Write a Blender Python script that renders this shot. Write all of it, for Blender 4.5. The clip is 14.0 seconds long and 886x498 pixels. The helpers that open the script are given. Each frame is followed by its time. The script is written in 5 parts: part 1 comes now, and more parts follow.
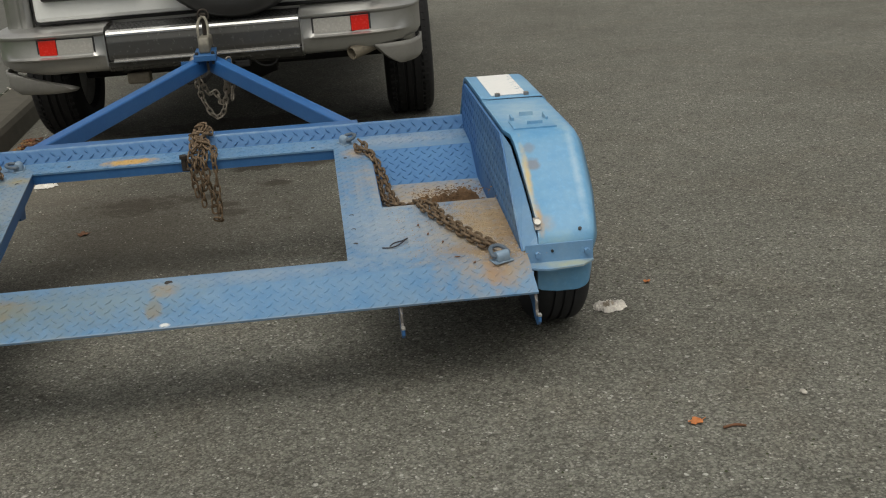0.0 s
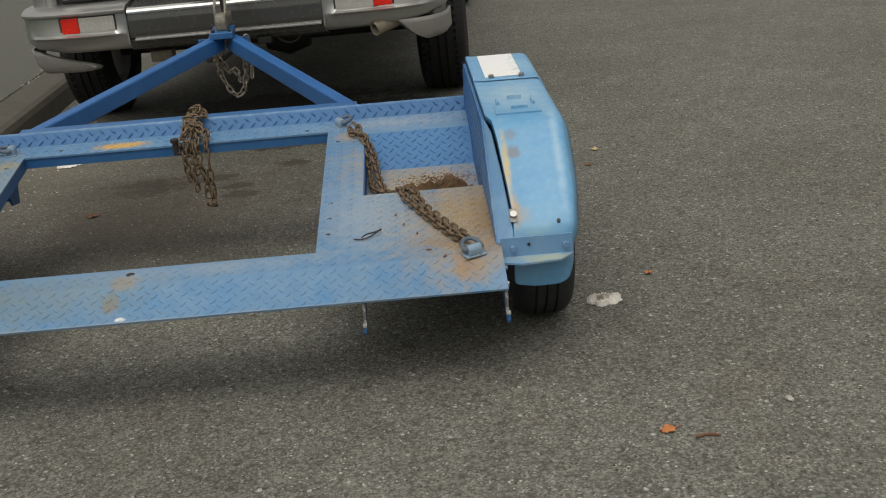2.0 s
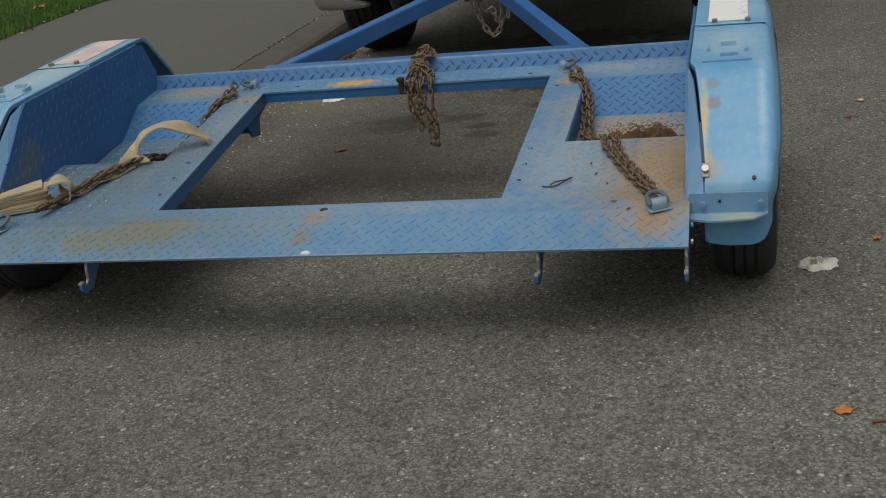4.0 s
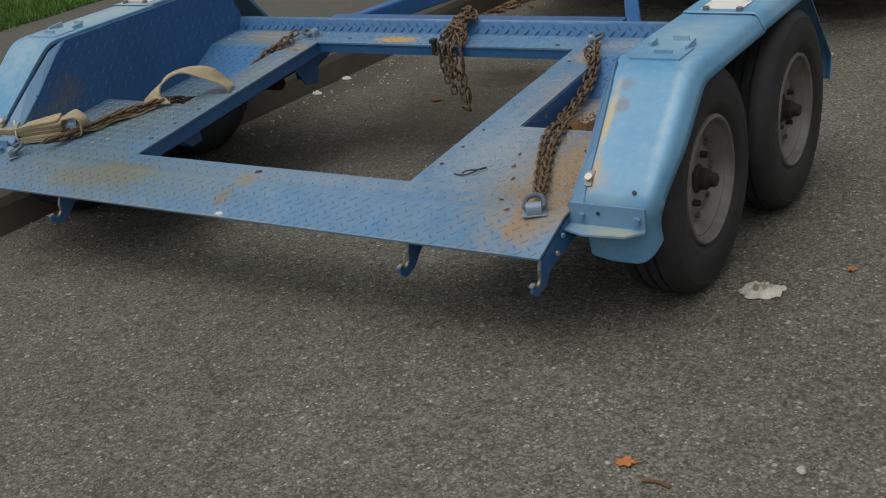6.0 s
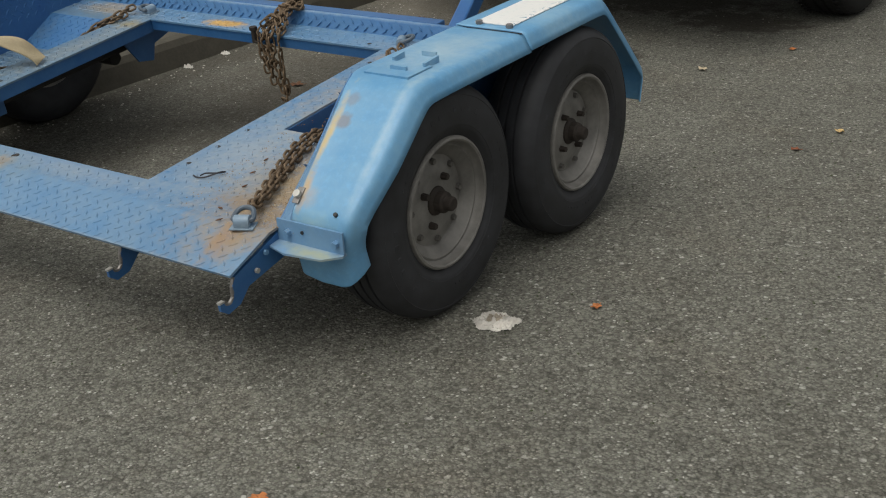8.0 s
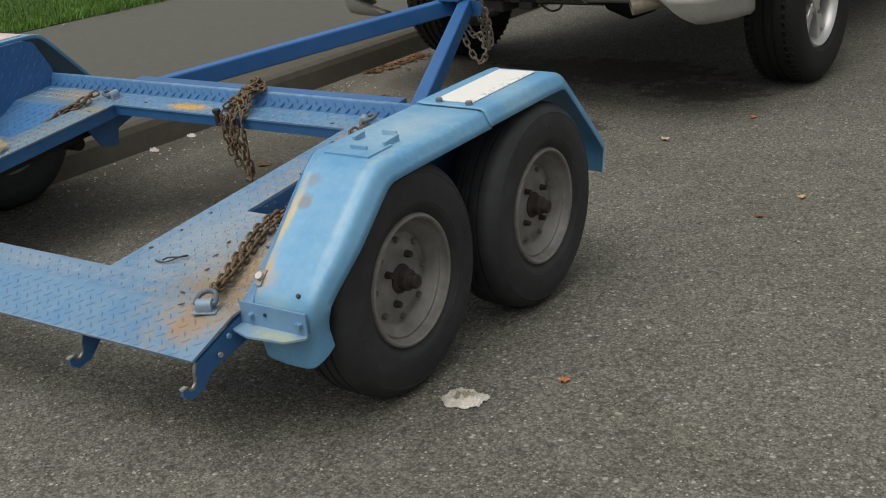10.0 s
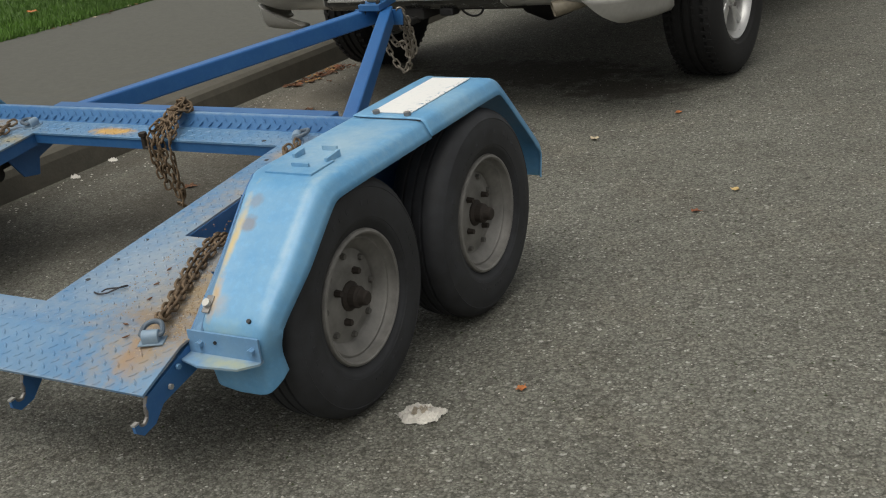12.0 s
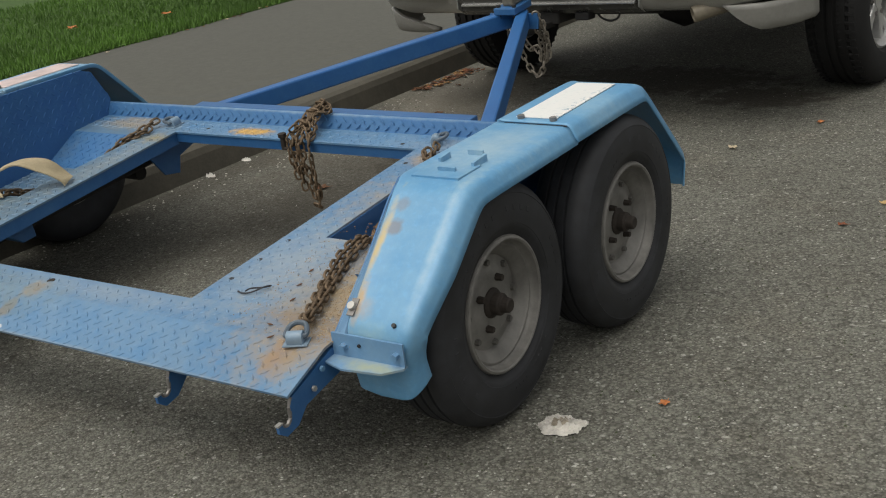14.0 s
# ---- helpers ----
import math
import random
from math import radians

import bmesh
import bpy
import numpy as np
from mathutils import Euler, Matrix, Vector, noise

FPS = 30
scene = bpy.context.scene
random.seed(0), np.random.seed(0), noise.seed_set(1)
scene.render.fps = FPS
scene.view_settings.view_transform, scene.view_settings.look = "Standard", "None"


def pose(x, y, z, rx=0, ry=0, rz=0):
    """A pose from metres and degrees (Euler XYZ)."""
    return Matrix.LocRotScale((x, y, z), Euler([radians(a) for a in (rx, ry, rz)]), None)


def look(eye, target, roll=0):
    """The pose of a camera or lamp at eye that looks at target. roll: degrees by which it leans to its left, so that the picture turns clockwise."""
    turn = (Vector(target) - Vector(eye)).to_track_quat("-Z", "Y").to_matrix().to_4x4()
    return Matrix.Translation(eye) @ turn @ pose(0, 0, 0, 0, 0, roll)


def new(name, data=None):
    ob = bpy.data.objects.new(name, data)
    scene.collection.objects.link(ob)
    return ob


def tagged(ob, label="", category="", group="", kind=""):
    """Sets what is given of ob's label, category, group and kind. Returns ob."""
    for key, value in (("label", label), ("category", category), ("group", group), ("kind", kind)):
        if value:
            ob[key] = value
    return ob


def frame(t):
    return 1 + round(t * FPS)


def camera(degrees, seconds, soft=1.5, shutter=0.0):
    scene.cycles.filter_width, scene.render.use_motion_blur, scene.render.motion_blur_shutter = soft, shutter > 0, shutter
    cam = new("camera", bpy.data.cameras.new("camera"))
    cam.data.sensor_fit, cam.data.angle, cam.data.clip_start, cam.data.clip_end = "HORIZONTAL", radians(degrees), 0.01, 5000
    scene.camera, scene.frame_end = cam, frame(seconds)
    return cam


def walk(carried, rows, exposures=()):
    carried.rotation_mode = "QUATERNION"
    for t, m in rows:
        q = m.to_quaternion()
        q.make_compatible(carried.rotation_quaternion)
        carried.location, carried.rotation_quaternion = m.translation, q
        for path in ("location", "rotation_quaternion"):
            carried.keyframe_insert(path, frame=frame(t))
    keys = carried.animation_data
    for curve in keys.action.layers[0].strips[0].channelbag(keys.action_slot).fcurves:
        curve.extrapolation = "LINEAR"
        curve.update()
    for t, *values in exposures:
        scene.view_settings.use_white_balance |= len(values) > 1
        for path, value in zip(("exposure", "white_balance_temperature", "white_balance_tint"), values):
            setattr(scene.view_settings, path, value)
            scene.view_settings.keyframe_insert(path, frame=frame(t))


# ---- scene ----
cam = camera(41.2, 14.0, 1.1)
PATH = [
    (0, (-0.521, -2.806, 1.295), (-0.329, -0.909, 0.69), -3.6),
    (0.5, (-0.371, -2.836, 1.294), (-0.378, -0.938, 0.665), -5.6),
    (1, (-0.278, -2.827, 1.302), (-0.398, -0.931, 0.679), -6.5),
    (1.5, (-0.217, -2.731, 1.286), (-0.193, -0.84, 0.635), -4.3),
    (2, (-0.206, -2.677, 1.291), (-0.167, -0.785, 0.645), -4.7),
    (2.5, (-0.183, -2.66, 1.271), (-0.081, -0.78, 0.597), -4.2),
    (3, (-0.091, -2.658, 1.277), (-0.009, -0.752, 0.679), -3.3),
    (3.5, (0.016, -2.71, 1.269), (-0.133, -0.83, 0.602), -5.2),
    (3.7, (0.056, -2.676, 1.263), (-0.272, -0.827, 0.575), -6.4),
    (5.8, (1.027, -2.118, 1.266), (0.097, -0.48, 0.594), -5.3),
    (6, (1.163, -2.066, 1.274), (0.113, -0.54, 0.52), -6.9),
    (6.5, (1.346, -1.914, 1.272), (0.322, -0.384, 0.49), -5.8),
    (7, (1.421, -1.693, 1.285), (0.456, -0.134, 0.486), -3.3),
    (7.5, (1.517, -1.635, 1.288), (0.572, -0.109, 0.405), -1.7),
    (8, (1.673, -1.571, 1.291), (0.603, -0.086, 0.485), -2.9),
    (8.5, (1.69, -1.591, 1.314), (0.604, -0.062, 0.62), -2.9),
    (8.7, (1.684, -1.59, 1.308), (0.636, -0.039, 0.603), -2.5),
    (10.8, (1.691, -1.528, 1.284), (0.608, 0.006, 0.595), -5.2),
    (11, (1.689, -1.529, 1.279), (0.601, -0.002, 0.584), -5.6),
    (11.5, (1.658, -1.53, 1.278), (0.576, -0.004, 0.569), -6.5),
    (12, (1.608, -1.54, 1.298), (0.667, 0.083, 0.604), -5.9),
    (12.5, (1.517, -1.598, 1.304), (0.754, 0.128, 0.643), -3.2),
    (13, (1.475, -1.613, 1.3), (0.518, 0.02, 0.654), -3.2),
    (13.5, (1.502, -1.575, 1.292), (0.393, -0.06, 0.603), -5.3),
    (14, (1.522, -1.544, 1.296), (0.42, -0.014, 0.628), -6.3),
]
walk(cam, [(t, look(eye, target, roll)) for t, eye, target, roll in PATH],
     exposures=[(0, 0.06, 6950, 8), (2.0, 0.08, 6900, 8), (3.0, -0.04, 6750, 8), (3.7, -0.18, 6700, 8), (5.8, -0.19, 6750, 8), (7.0, -0.18, 6750, 8), (7.6, 0.0, 6750, 8), (8.5, 0.16, 6750, 8), (11.0, 0.22, 6800, 8), (12.5, 0.24, 6800, 8), (14, 0.18, 6800, 8)])

# ---- world, sun ----
world = bpy.data.worlds.new("overcast_sky")
scene.world = world
world.use_nodes = True
wn = world.node_tree
sky = wn.nodes.new("ShaderNodeTexSky")
sky.sky_type = "NISHITA"
sky.sun_disc = False
sky.sun_elevation = radians(63)
sky.sun_rotation = radians(193)
sky.dust_density = 4.0
hsv = wn.nodes.new("ShaderNodeHueSaturation")
hsv.inputs["Saturation"].default_value = 0.12
wn.links.new(sky.outputs[0], hsv.inputs["Color"])
# an overcast dome: the zenith is about three times as bright as the horizon
wc = wn.nodes.new("ShaderNodeTexCoord")
wx = wn.nodes.new("ShaderNodeSeparateXYZ")
wr = wn.nodes.new("ShaderNodeMapRange")
wr.inputs["To Min"].default_value, wr.inputs["To Max"].default_value = 0.62, 1.0
wm = wn.nodes.new("ShaderNodeVectorMath")
wm.operation = "SCALE"
wn.links.new(wc.outputs["Generated"], wx.inputs[0])
wn.links.new(wx.outputs["Z"], wr.inputs["Value"])
wn.links.new(hsv.outputs[0], wm.inputs[0])
wn.links.new(wr.outputs[0], wm.inputs["Scale"])
wn.links.new(wm.outputs[0], wn.nodes["Background"].inputs["Color"])
wn.nodes["Background"].inputs["Strength"].default_value = 0.15
sun = new("sun", bpy.data.lights.new("sun", "SUN"))
sun.data.energy, sun.data.angle, sun.data.color = 0.85, radians(70), (1.0, 0.97, 0.92)
sun.matrix_world = look((-1.0, -4.5, 9.0), (0, 0, 0))


# ---- materials ----
class Mat:
    """A small wrapper to wire a principled material."""

    def __init__(self, name, colour=(0.5, 0.5, 0.5), rough=0.6, metal=0.0):
        self.m = bpy.data.materials.new(name)
        self.m.use_nodes = True
        self.t = self.m.node_tree
        self.b = self.t.nodes["Principled BSDF"]
        self.b.inputs["Base Color"].default_value = (*colour, 1)
        self.b.inputs["Roughness"].default_value = rough
        self.b.inputs["Metallic"].default_value = metal

    def node(self, kind, **values):
        n = self.t.nodes.new("ShaderNode" + kind)
        for k, v in values.items():
            n.inputs[k.replace("_", " ")].default_value = v
        return n

    def link(self, a, b):
        self.t.links.new(a, b)

    def coords(self):
        return self.node("TexCoord").outputs["Object"]

    def noise(self, scale, detail=4.0, rough=0.6, vec=None):
        n = self.node("TexNoise", Scale=scale, Detail=detail, Roughness=rough)
        self.link(vec or self.coords(), n.inputs["Vector"])
        return n.outputs["Fac"]

    def voronoi(self, scale, out="Color", feature="F1"):
        n = self.node("TexVoronoi", Scale=scale)
        n.feature = feature
        self.link(self.coords(), n.inputs["Vector"])
        return n.outputs[out]

    def ramp(self, fac, stops):
        n = self.node("ValToRGB")
        e = n.color_ramp.elements
        while len(e) < len(stops):
            e.new(0.5)
        for el, (p, c) in zip(e, stops):
            el.position = p
            el.color = (*c, 1) if not isinstance(c, (int, float)) else (c, c, c, 1)
        self.link(fac, n.inputs["Fac"])
        return n.outputs["Color"]

    def mix(self, fac, a, b, mode="MIX"):
        n = self.t.nodes.new("ShaderNodeMix")
        n.data_type, n.blend_type = "RGBA", mode
        for sock, v in ((n.inputs["Factor"], fac), (n.inputs["A"], a), (n.inputs["B"], b)):
            if isinstance(v, (int, float)):
                sock.default_value = v
            elif isinstance(v, tuple):
                sock.default_value = (*v, 1)
            else:
                self.link(v, sock)
        return n.outputs["Result"]

    def math(self, op, a, b=0.0):
        n = self.t.nodes.new("ShaderNodeMath")
        n.operation = op
        for sock, v in zip(n.inputs, (a, b)):
            if isinstance(v, (int, float)):
                sock.default_value = v
            else:
                self.link(v, sock)
        return n.outputs[0]

    def blob(self, centre, radii, edge=0.5, ragged=14.0, amount=0.9):
        """A ragged patch round a place of the thing: 1 inside, 0 outside."""
        mp = self.node("Mapping")
        mp.vector_type = "POINT"
        mp.inputs["Scale"].default_value = tuple(1 / r for r in radii)
        mp.inputs["Location"].default_value = tuple(-c / r for c, r in zip(centre, radii))
        self.link(self.coords(), mp.inputs["Vector"])
        ln = self.t.nodes.new("ShaderNodeVectorMath")
        ln.operation = "LENGTH"
        self.link(mp.outputs[0], ln.inputs[0])
        wob = self.math("MULTIPLY", self.math("SUBTRACT", self.noise(ragged, 6.0, 0.7), 0.5), amount * 2)
        d = self.math("ADD", ln.outputs["Value"], wob)
        n = self.node("MapRange")
        n.inputs["From Min"].default_value, n.inputs["From Max"].default_value = 1.0, 1.0 - edge
        self.link(d, n.inputs["Value"])
        return n.outputs[0]

    def colour(self, sock):
        self.link(sock, self.b.inputs["Base Color"])
        return self

    def rough(self, fac, lo, hi):
        n = self.node("MapRange")
        n.inputs["To Min"].default_value, n.inputs["To Max"].default_value = lo, hi
        self.link(fac, n.inputs["Value"])
        self.link(n.outputs[0], self.b.inputs["Roughness"])
        return self

    def bump(self, height, strength=0.3, distance=0.002):
        n = self.node("Bump", Strength=strength, Distance=distance)
        self.link(height, n.inputs["Height"])
        self.link(n.outputs[0], self.b.inputs["Normal"])
        return self


def simple(name, c, rough=0.6, metal=0.0, grain=40.0, vary=0.25, bump=0.15):
    m = Mat(name, c, rough, metal)
    f = m.noise(grain, 6.0, 0.65)
    g = m.noise(grain * 0.12, 3.0, 0.6)
    mixed = m.mix(0.5, f, g)
    lo = tuple(max(0, x * (1 - vary)) for x in c)
    hi = tuple(min(1, x * (1 + vary)) for x in c)
    m.colour(m.ramp(mixed, [(0.3, lo), (0.7, hi)]))
    m.rough(f, max(0.05, rough - 0.1), min(1, rough + 0.12))
    if bump:
        m.bump(f, bump, 0.002)
    return m.m


def asphalt():
    m = Mat("asphalt", rough=0.88)
    # chippings of two sizes in a dark binder, some pale, some pitted out
    def chips(scale, stops):
        bw = m.node("RGBToBW")
        m.link(m.voronoi(scale), bw.inputs[0])
        return m.ramp(bw.outputs[0], stops), bw.outputs[0]

    small, pick = chips(170.0, [(0.12, (0.082, 0.077, 0.066)), (0.40, (0.140, 0.135, 0.115)), (0.66, (0.176, 0.170, 0.147)), (0.86, (0.235, 0.228, 0.20)), (0.94, (0.42, 0.41, 0.375))])
    large, pick2 = chips(92.0, [(0.15, (0.090, 0.086, 0.073)), (0.5, (0.150, 0.145, 0.124)), (0.84, (0.196, 0.190, 0.166)), (0.93, (0.36, 0.35, 0.32))])
    gaps = m.ramp(m.voronoi(170.0, "Distance"), [(0.38, 1.07), (0.75, 0.57)])
    gaps2 = m.ramp(m.voronoi(92.0, "Distance"), [(0.36, 1.05), (0.74, 0.61)])
    small, large = m.mix(1.0, small, gaps, "MULTIPLY"), m.mix(1.0, large, gaps2, "MULTIPLY")
    grey = m.mix(m.ramp(m.noise(34.0, 3.0, 0.6), [(0.48, 0.0), (0.54, 1.0)]), small, large)
    holes = m.ramp(m.noise(62.0, 5.0, 0.75), [(0.31, 0.30), (0.405, 1.0)])
    grey = m.mix(1.0, grey, holes, "MULTIPLY")
    fine = m.ramp(m.noise(520.0, 3.0), [(0.3, 0.80), (0.7, 1.18)])
    c = m.mix(1.0, grey, fine, "MULTIPLY")
    ruddy = m.ramp(m.noise(2.6, 5.0, 0.7), [(0.5, 0.0), (0.78, 0.28)])
    c = m.mix(ruddy, c, m.mix(1.0, c, (1.10, 0.93, 0.80), "MULTIPLY"))
    broad = m.ramp(m.noise(0.9, 5.0, 0.65), [(0.3, (0.86, 0.875, 0.86)), (0.7, (1.15, 1.185, 1.185))])
    c = m.mix(1.0, c, broad, "MULTIPLY")
    mid = m.ramp(m.noise(7.0, 4.0, 0.7), [(0.3, 0.88), (0.72, 1.12)])
    c = m.mix(1.0, c, mid, "MULTIPLY")
    # fine washed sand along the gutter
    silt = m.blob((-1.85, 3.3, 0), (0.55, 1.5, 9), 0.9, 5.0, 0.5)
    c = m.mix(m.math("MULTIPLY", silt, 0.55), c, m.mix(m.noise(220.0, 4.0), (0.13, 0.112, 0.085), (0.27, 0.24, 0.195)))
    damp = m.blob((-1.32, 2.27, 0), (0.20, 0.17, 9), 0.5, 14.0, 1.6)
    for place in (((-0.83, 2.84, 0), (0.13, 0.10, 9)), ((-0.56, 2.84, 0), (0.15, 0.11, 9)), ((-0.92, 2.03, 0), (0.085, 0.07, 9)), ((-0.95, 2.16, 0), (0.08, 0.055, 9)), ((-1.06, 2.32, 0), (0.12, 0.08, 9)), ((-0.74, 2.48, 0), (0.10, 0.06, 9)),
                  # these two darken the asphalt under the rear of the car
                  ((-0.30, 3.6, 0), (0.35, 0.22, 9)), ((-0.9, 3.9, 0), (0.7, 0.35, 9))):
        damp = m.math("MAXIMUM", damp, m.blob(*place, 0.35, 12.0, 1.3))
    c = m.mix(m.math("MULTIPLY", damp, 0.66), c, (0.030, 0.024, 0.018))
    # the trailer's shadow along the kerb foot, painted as a dark band
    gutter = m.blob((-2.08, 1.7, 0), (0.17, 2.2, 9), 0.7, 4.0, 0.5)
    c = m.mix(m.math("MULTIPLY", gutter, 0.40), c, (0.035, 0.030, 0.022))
    # brown silt, with the shade under the trailer painted into the same patch
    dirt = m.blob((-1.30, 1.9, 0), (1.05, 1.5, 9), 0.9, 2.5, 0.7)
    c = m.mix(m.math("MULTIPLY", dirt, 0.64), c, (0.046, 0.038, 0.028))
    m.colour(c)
    m.rough(pick, 0.75, 0.95)
    m.b.inputs["Specular IOR Level"].default_value = 0.2
    m.bump(m.mix(1.0, m.ramp(m.voronoi(170.0, "Distance"), [(0.2, 1.0), (0.7, 0.0)]), m.ramp(pick2, [(0.1, 0.4), (0.8, 1.0)]), "MULTIPLY"), 0.45, 0.004)
    return m.m


def blue_paint(name, base, dusty, chips=True, patches=(), dirt=(), gloss=(0.28, 0.5)):
    m = Mat(name, base, 0.45)
    f = m.noise(9.0, 6.0, 0.7)
    c = m.mix(m.ramp(f, [(0.35, 0.0), (0.75, 0.75)]), base, dusty)
    deep = tuple(x * 0.72 for x in base)
    c = m.mix(m.ramp(m.noise(2.3, 4.0, 0.6), [(0.45, 0.0), (0.8, 0.6)]), c, deep)
    fine = m.noise(70.0, 5.0, 0.7)
    c = m.mix(m.ramp(fine, [(0.5, 0.0), (0.85, 0.35)]), c, tuple(min(1, x * 1.5 + 0.03) for x in base))
    if chips:
        ch = m.ramp(m.noise(26.0, 8.0, 0.75), [(0.675, 0.0), (0.70, 1.0)])
        c = m.mix(m.math("MULTIPLY", ch, 0.8), c, (0.16, 0.085, 0.04))
    for centre, radii, col, amount in patches:
        fac = m.math("MULTIPLY", m.blob(centre, radii, 0.5, 22.0, 0.8), amount)
        c = m.mix(fac, c, col)
    for centre, radii, col, amount in dirt:
        fac = m.math("MULTIPLY", m.blob(centre, radii, 0.9, 26.0, 0.85), amount)
        c = m.mix(fac, c, col)
    m.colour(c)
    m.rough(f, *gloss)
    m.bump(fine, 0.12, 0.001)
    return m.m


RUST, ORANGE, SAND = (0.20, 0.09, 0.03), (0.40, 0.21, 0.05), (0.30, 0.235, 0.15)
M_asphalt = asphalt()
M_deck = blue_paint("deck_blue_paint", (0.075, 0.195, 0.36), (0.20, 0.29, 0.37), True,
                    patches=[((0.86, 0.06, 0), (0.05, 0.06, 0.5), (0.34, 0.20, 0.07), 0.4), ((-0.01, 0.13, 0), (0.045, 0.045, 0.5), (0.33, 0.20, 0.05), 0.75), ((-0.03, 0.05, 0), (0.025, 0.05, 0.5), (0.22, 0.16, 0.07), 0.7),
                             ((-0.22, 1.20, 0), (0.11, 0.035, 0.5), (0.55, 0.32, 0.06), 0.9), ((-0.46, 0.10, 0), (0.15, 0.06, 0.5), (0.24, 0.16, 0.06), 0.8), ((-0.62, 0.06, 0), (0.12, 0.05, 0.5), (0.24, 0.18, 0.08), 0.6),
                             ((0.0, -0.008, 0), (0.016, 0.009, 0.5), (0.7, 0.7, 0.68), 0.9)],
                    dirt=[((0.84, 0.34, 0), (0.24, 0.40, 0.5), SAND, 0.95), ((0.92, 0.45, 0), (0.14, 0.30, 0.5), (0.31, 0.225, 0.125), 0.8), ((0.88, 0.13, 0), (0.13, 0.12, 0.5), (0.30, 0.22, 0.13), 0.6), ((0.54, 1.09, 0), (0.06, 0.07, 0.5), (0.36, 0.27, 0.17), 0.8), ((0.76, 0.80, 0), (0.30, 0.30, 0.5), (0.34, 0.27, 0.18), 0.95), ((0.70, 1.2, 0), (0.3, 0.08, 0.5), (0.30, 0.33, 0.36), 0.6), ((0.60, 0.42, 0), (0.18, 0.32, 0.5), (0.30, 0.34, 0.37), 0.65), ((0.2, 0.17, 0), (0.5, 0.06, 0.5), (0.26, 0.31, 0.36), 0.5),
                          # first entry: broad grey-green patch that dulls the whole kerb-side runway
                          ((-0.74, 0.60, 0), (0.44, 0.80, 0.5), (0.125, 0.150, 0.145), 0.8), ((-0.56, 0.9, 0), (0.07, 0.35, 0.5), (0.22, 0.26, 0.28), 0.6), ((-0.80, 1.19, 0), (0.2, 0.06, 0.5), (0.30, 0.24, 0.15), 0.6), ((-0.57, 1.09, 0), (0.08, 0.06, 0.5), (0.28, 0.24, 0.13), 0.8), ((-0.50, 0.08, 0), (0.60, 0.14, 0.5), (0.125, 0.155, 0.135), 0.75), ((0.845, 0.075, 0), (0.035, 0.075, 0.5), (0.30, 0.16, 0.06), 0.45), ((0.80, 0.20, 0), (0.10, 0.06, 0.5), (0.23, 0.15, 0.075), 0.6), ((0.915, 0.30, 0), (0.05, 0.22, 0.5), (0.24, 0.155, 0.075), 0.75), ((-0.1, 0.12, 0), (0.35, 0.1, 0.5), (0.17, 0.24, 0.28), 0.5), ((-0.78, 1.22, 0), (0.16, 0.07, 0.5), SAND, 0.6), ((0, -0.019, -0.037), (1.2, 0.006, 0.010), (0.30, 0.33, 0.34), 0.4)])
M_frame = blue_paint("frame_blue_paint", (0.020, 0.10, 0.27), (0.055, 0.155, 0.32), True)
M_guard = blue_paint("mudguard_blue_paint", (0.095, 0.285, 0.50), (0.20, 0.38, 0.53), False,
                     patches=[((1.003, 0.345, 0.176), (0.024, 0.022, 0.03), (0.20, 0.14, 0.10), 0.6), ((1.0, 0.388, 0.205), (0.022, 0.022, 0.03), (0.20, 0.14, 0.10), 0.4)],
                     dirt=[((0.982, 0.30, 0.135), (0.012, 0.16, 0.14), (0.52, 0.40, 0.17), 0.9), ((0.992, 0.20, 0.07), (0.012, 0.08, 0.08), (0.46, 0.30, 0.12), 0.8), ((1.005, 0.185, 0.07), (0.03, 0.03, 0.03), (0.42, 0.28, 0.14), 0.5), ((1.03, 0.16, 0.015), (0.09, 0.03, 0.03), (0.30, 0.46, 0.50), 0.6), ((1.04, 0.68, 0.225), (0.12, 0.22, 0.1), (0.36, 0.49, 0.56), 0.65), ((1.12, 0.35, 0.15), (0.015, 0.25, 0.22), (0.36, 0.50, 0.60), 0.6), ((1.11, 0.50, 0.2), (0.03, 0.10, 0.1), (0.34, 0.46, 0.48), 0.5), ((1.09, 1.05, 0.18), (0.10, 0.12, 0.1), (0.34, 0.50, 0.58), 0.5), ((-1.05, 0.75, 0.2), (0.14, 0.65, 0.12), (0.38, 0.48, 0.50), 0.8)])
# a darker blue than the flat deck, for the slopes and the upstand
M_slope = blue_paint("slope_blue_paint", (0.034, 0.135, 0.32), (0.07, 0.19, 0.35), True,
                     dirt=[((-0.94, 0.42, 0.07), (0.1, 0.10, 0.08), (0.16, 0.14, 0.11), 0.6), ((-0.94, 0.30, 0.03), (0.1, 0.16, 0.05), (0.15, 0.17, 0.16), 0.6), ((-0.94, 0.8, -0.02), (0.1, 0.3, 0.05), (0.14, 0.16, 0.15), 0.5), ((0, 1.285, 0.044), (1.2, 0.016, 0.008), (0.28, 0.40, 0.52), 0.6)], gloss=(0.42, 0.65))
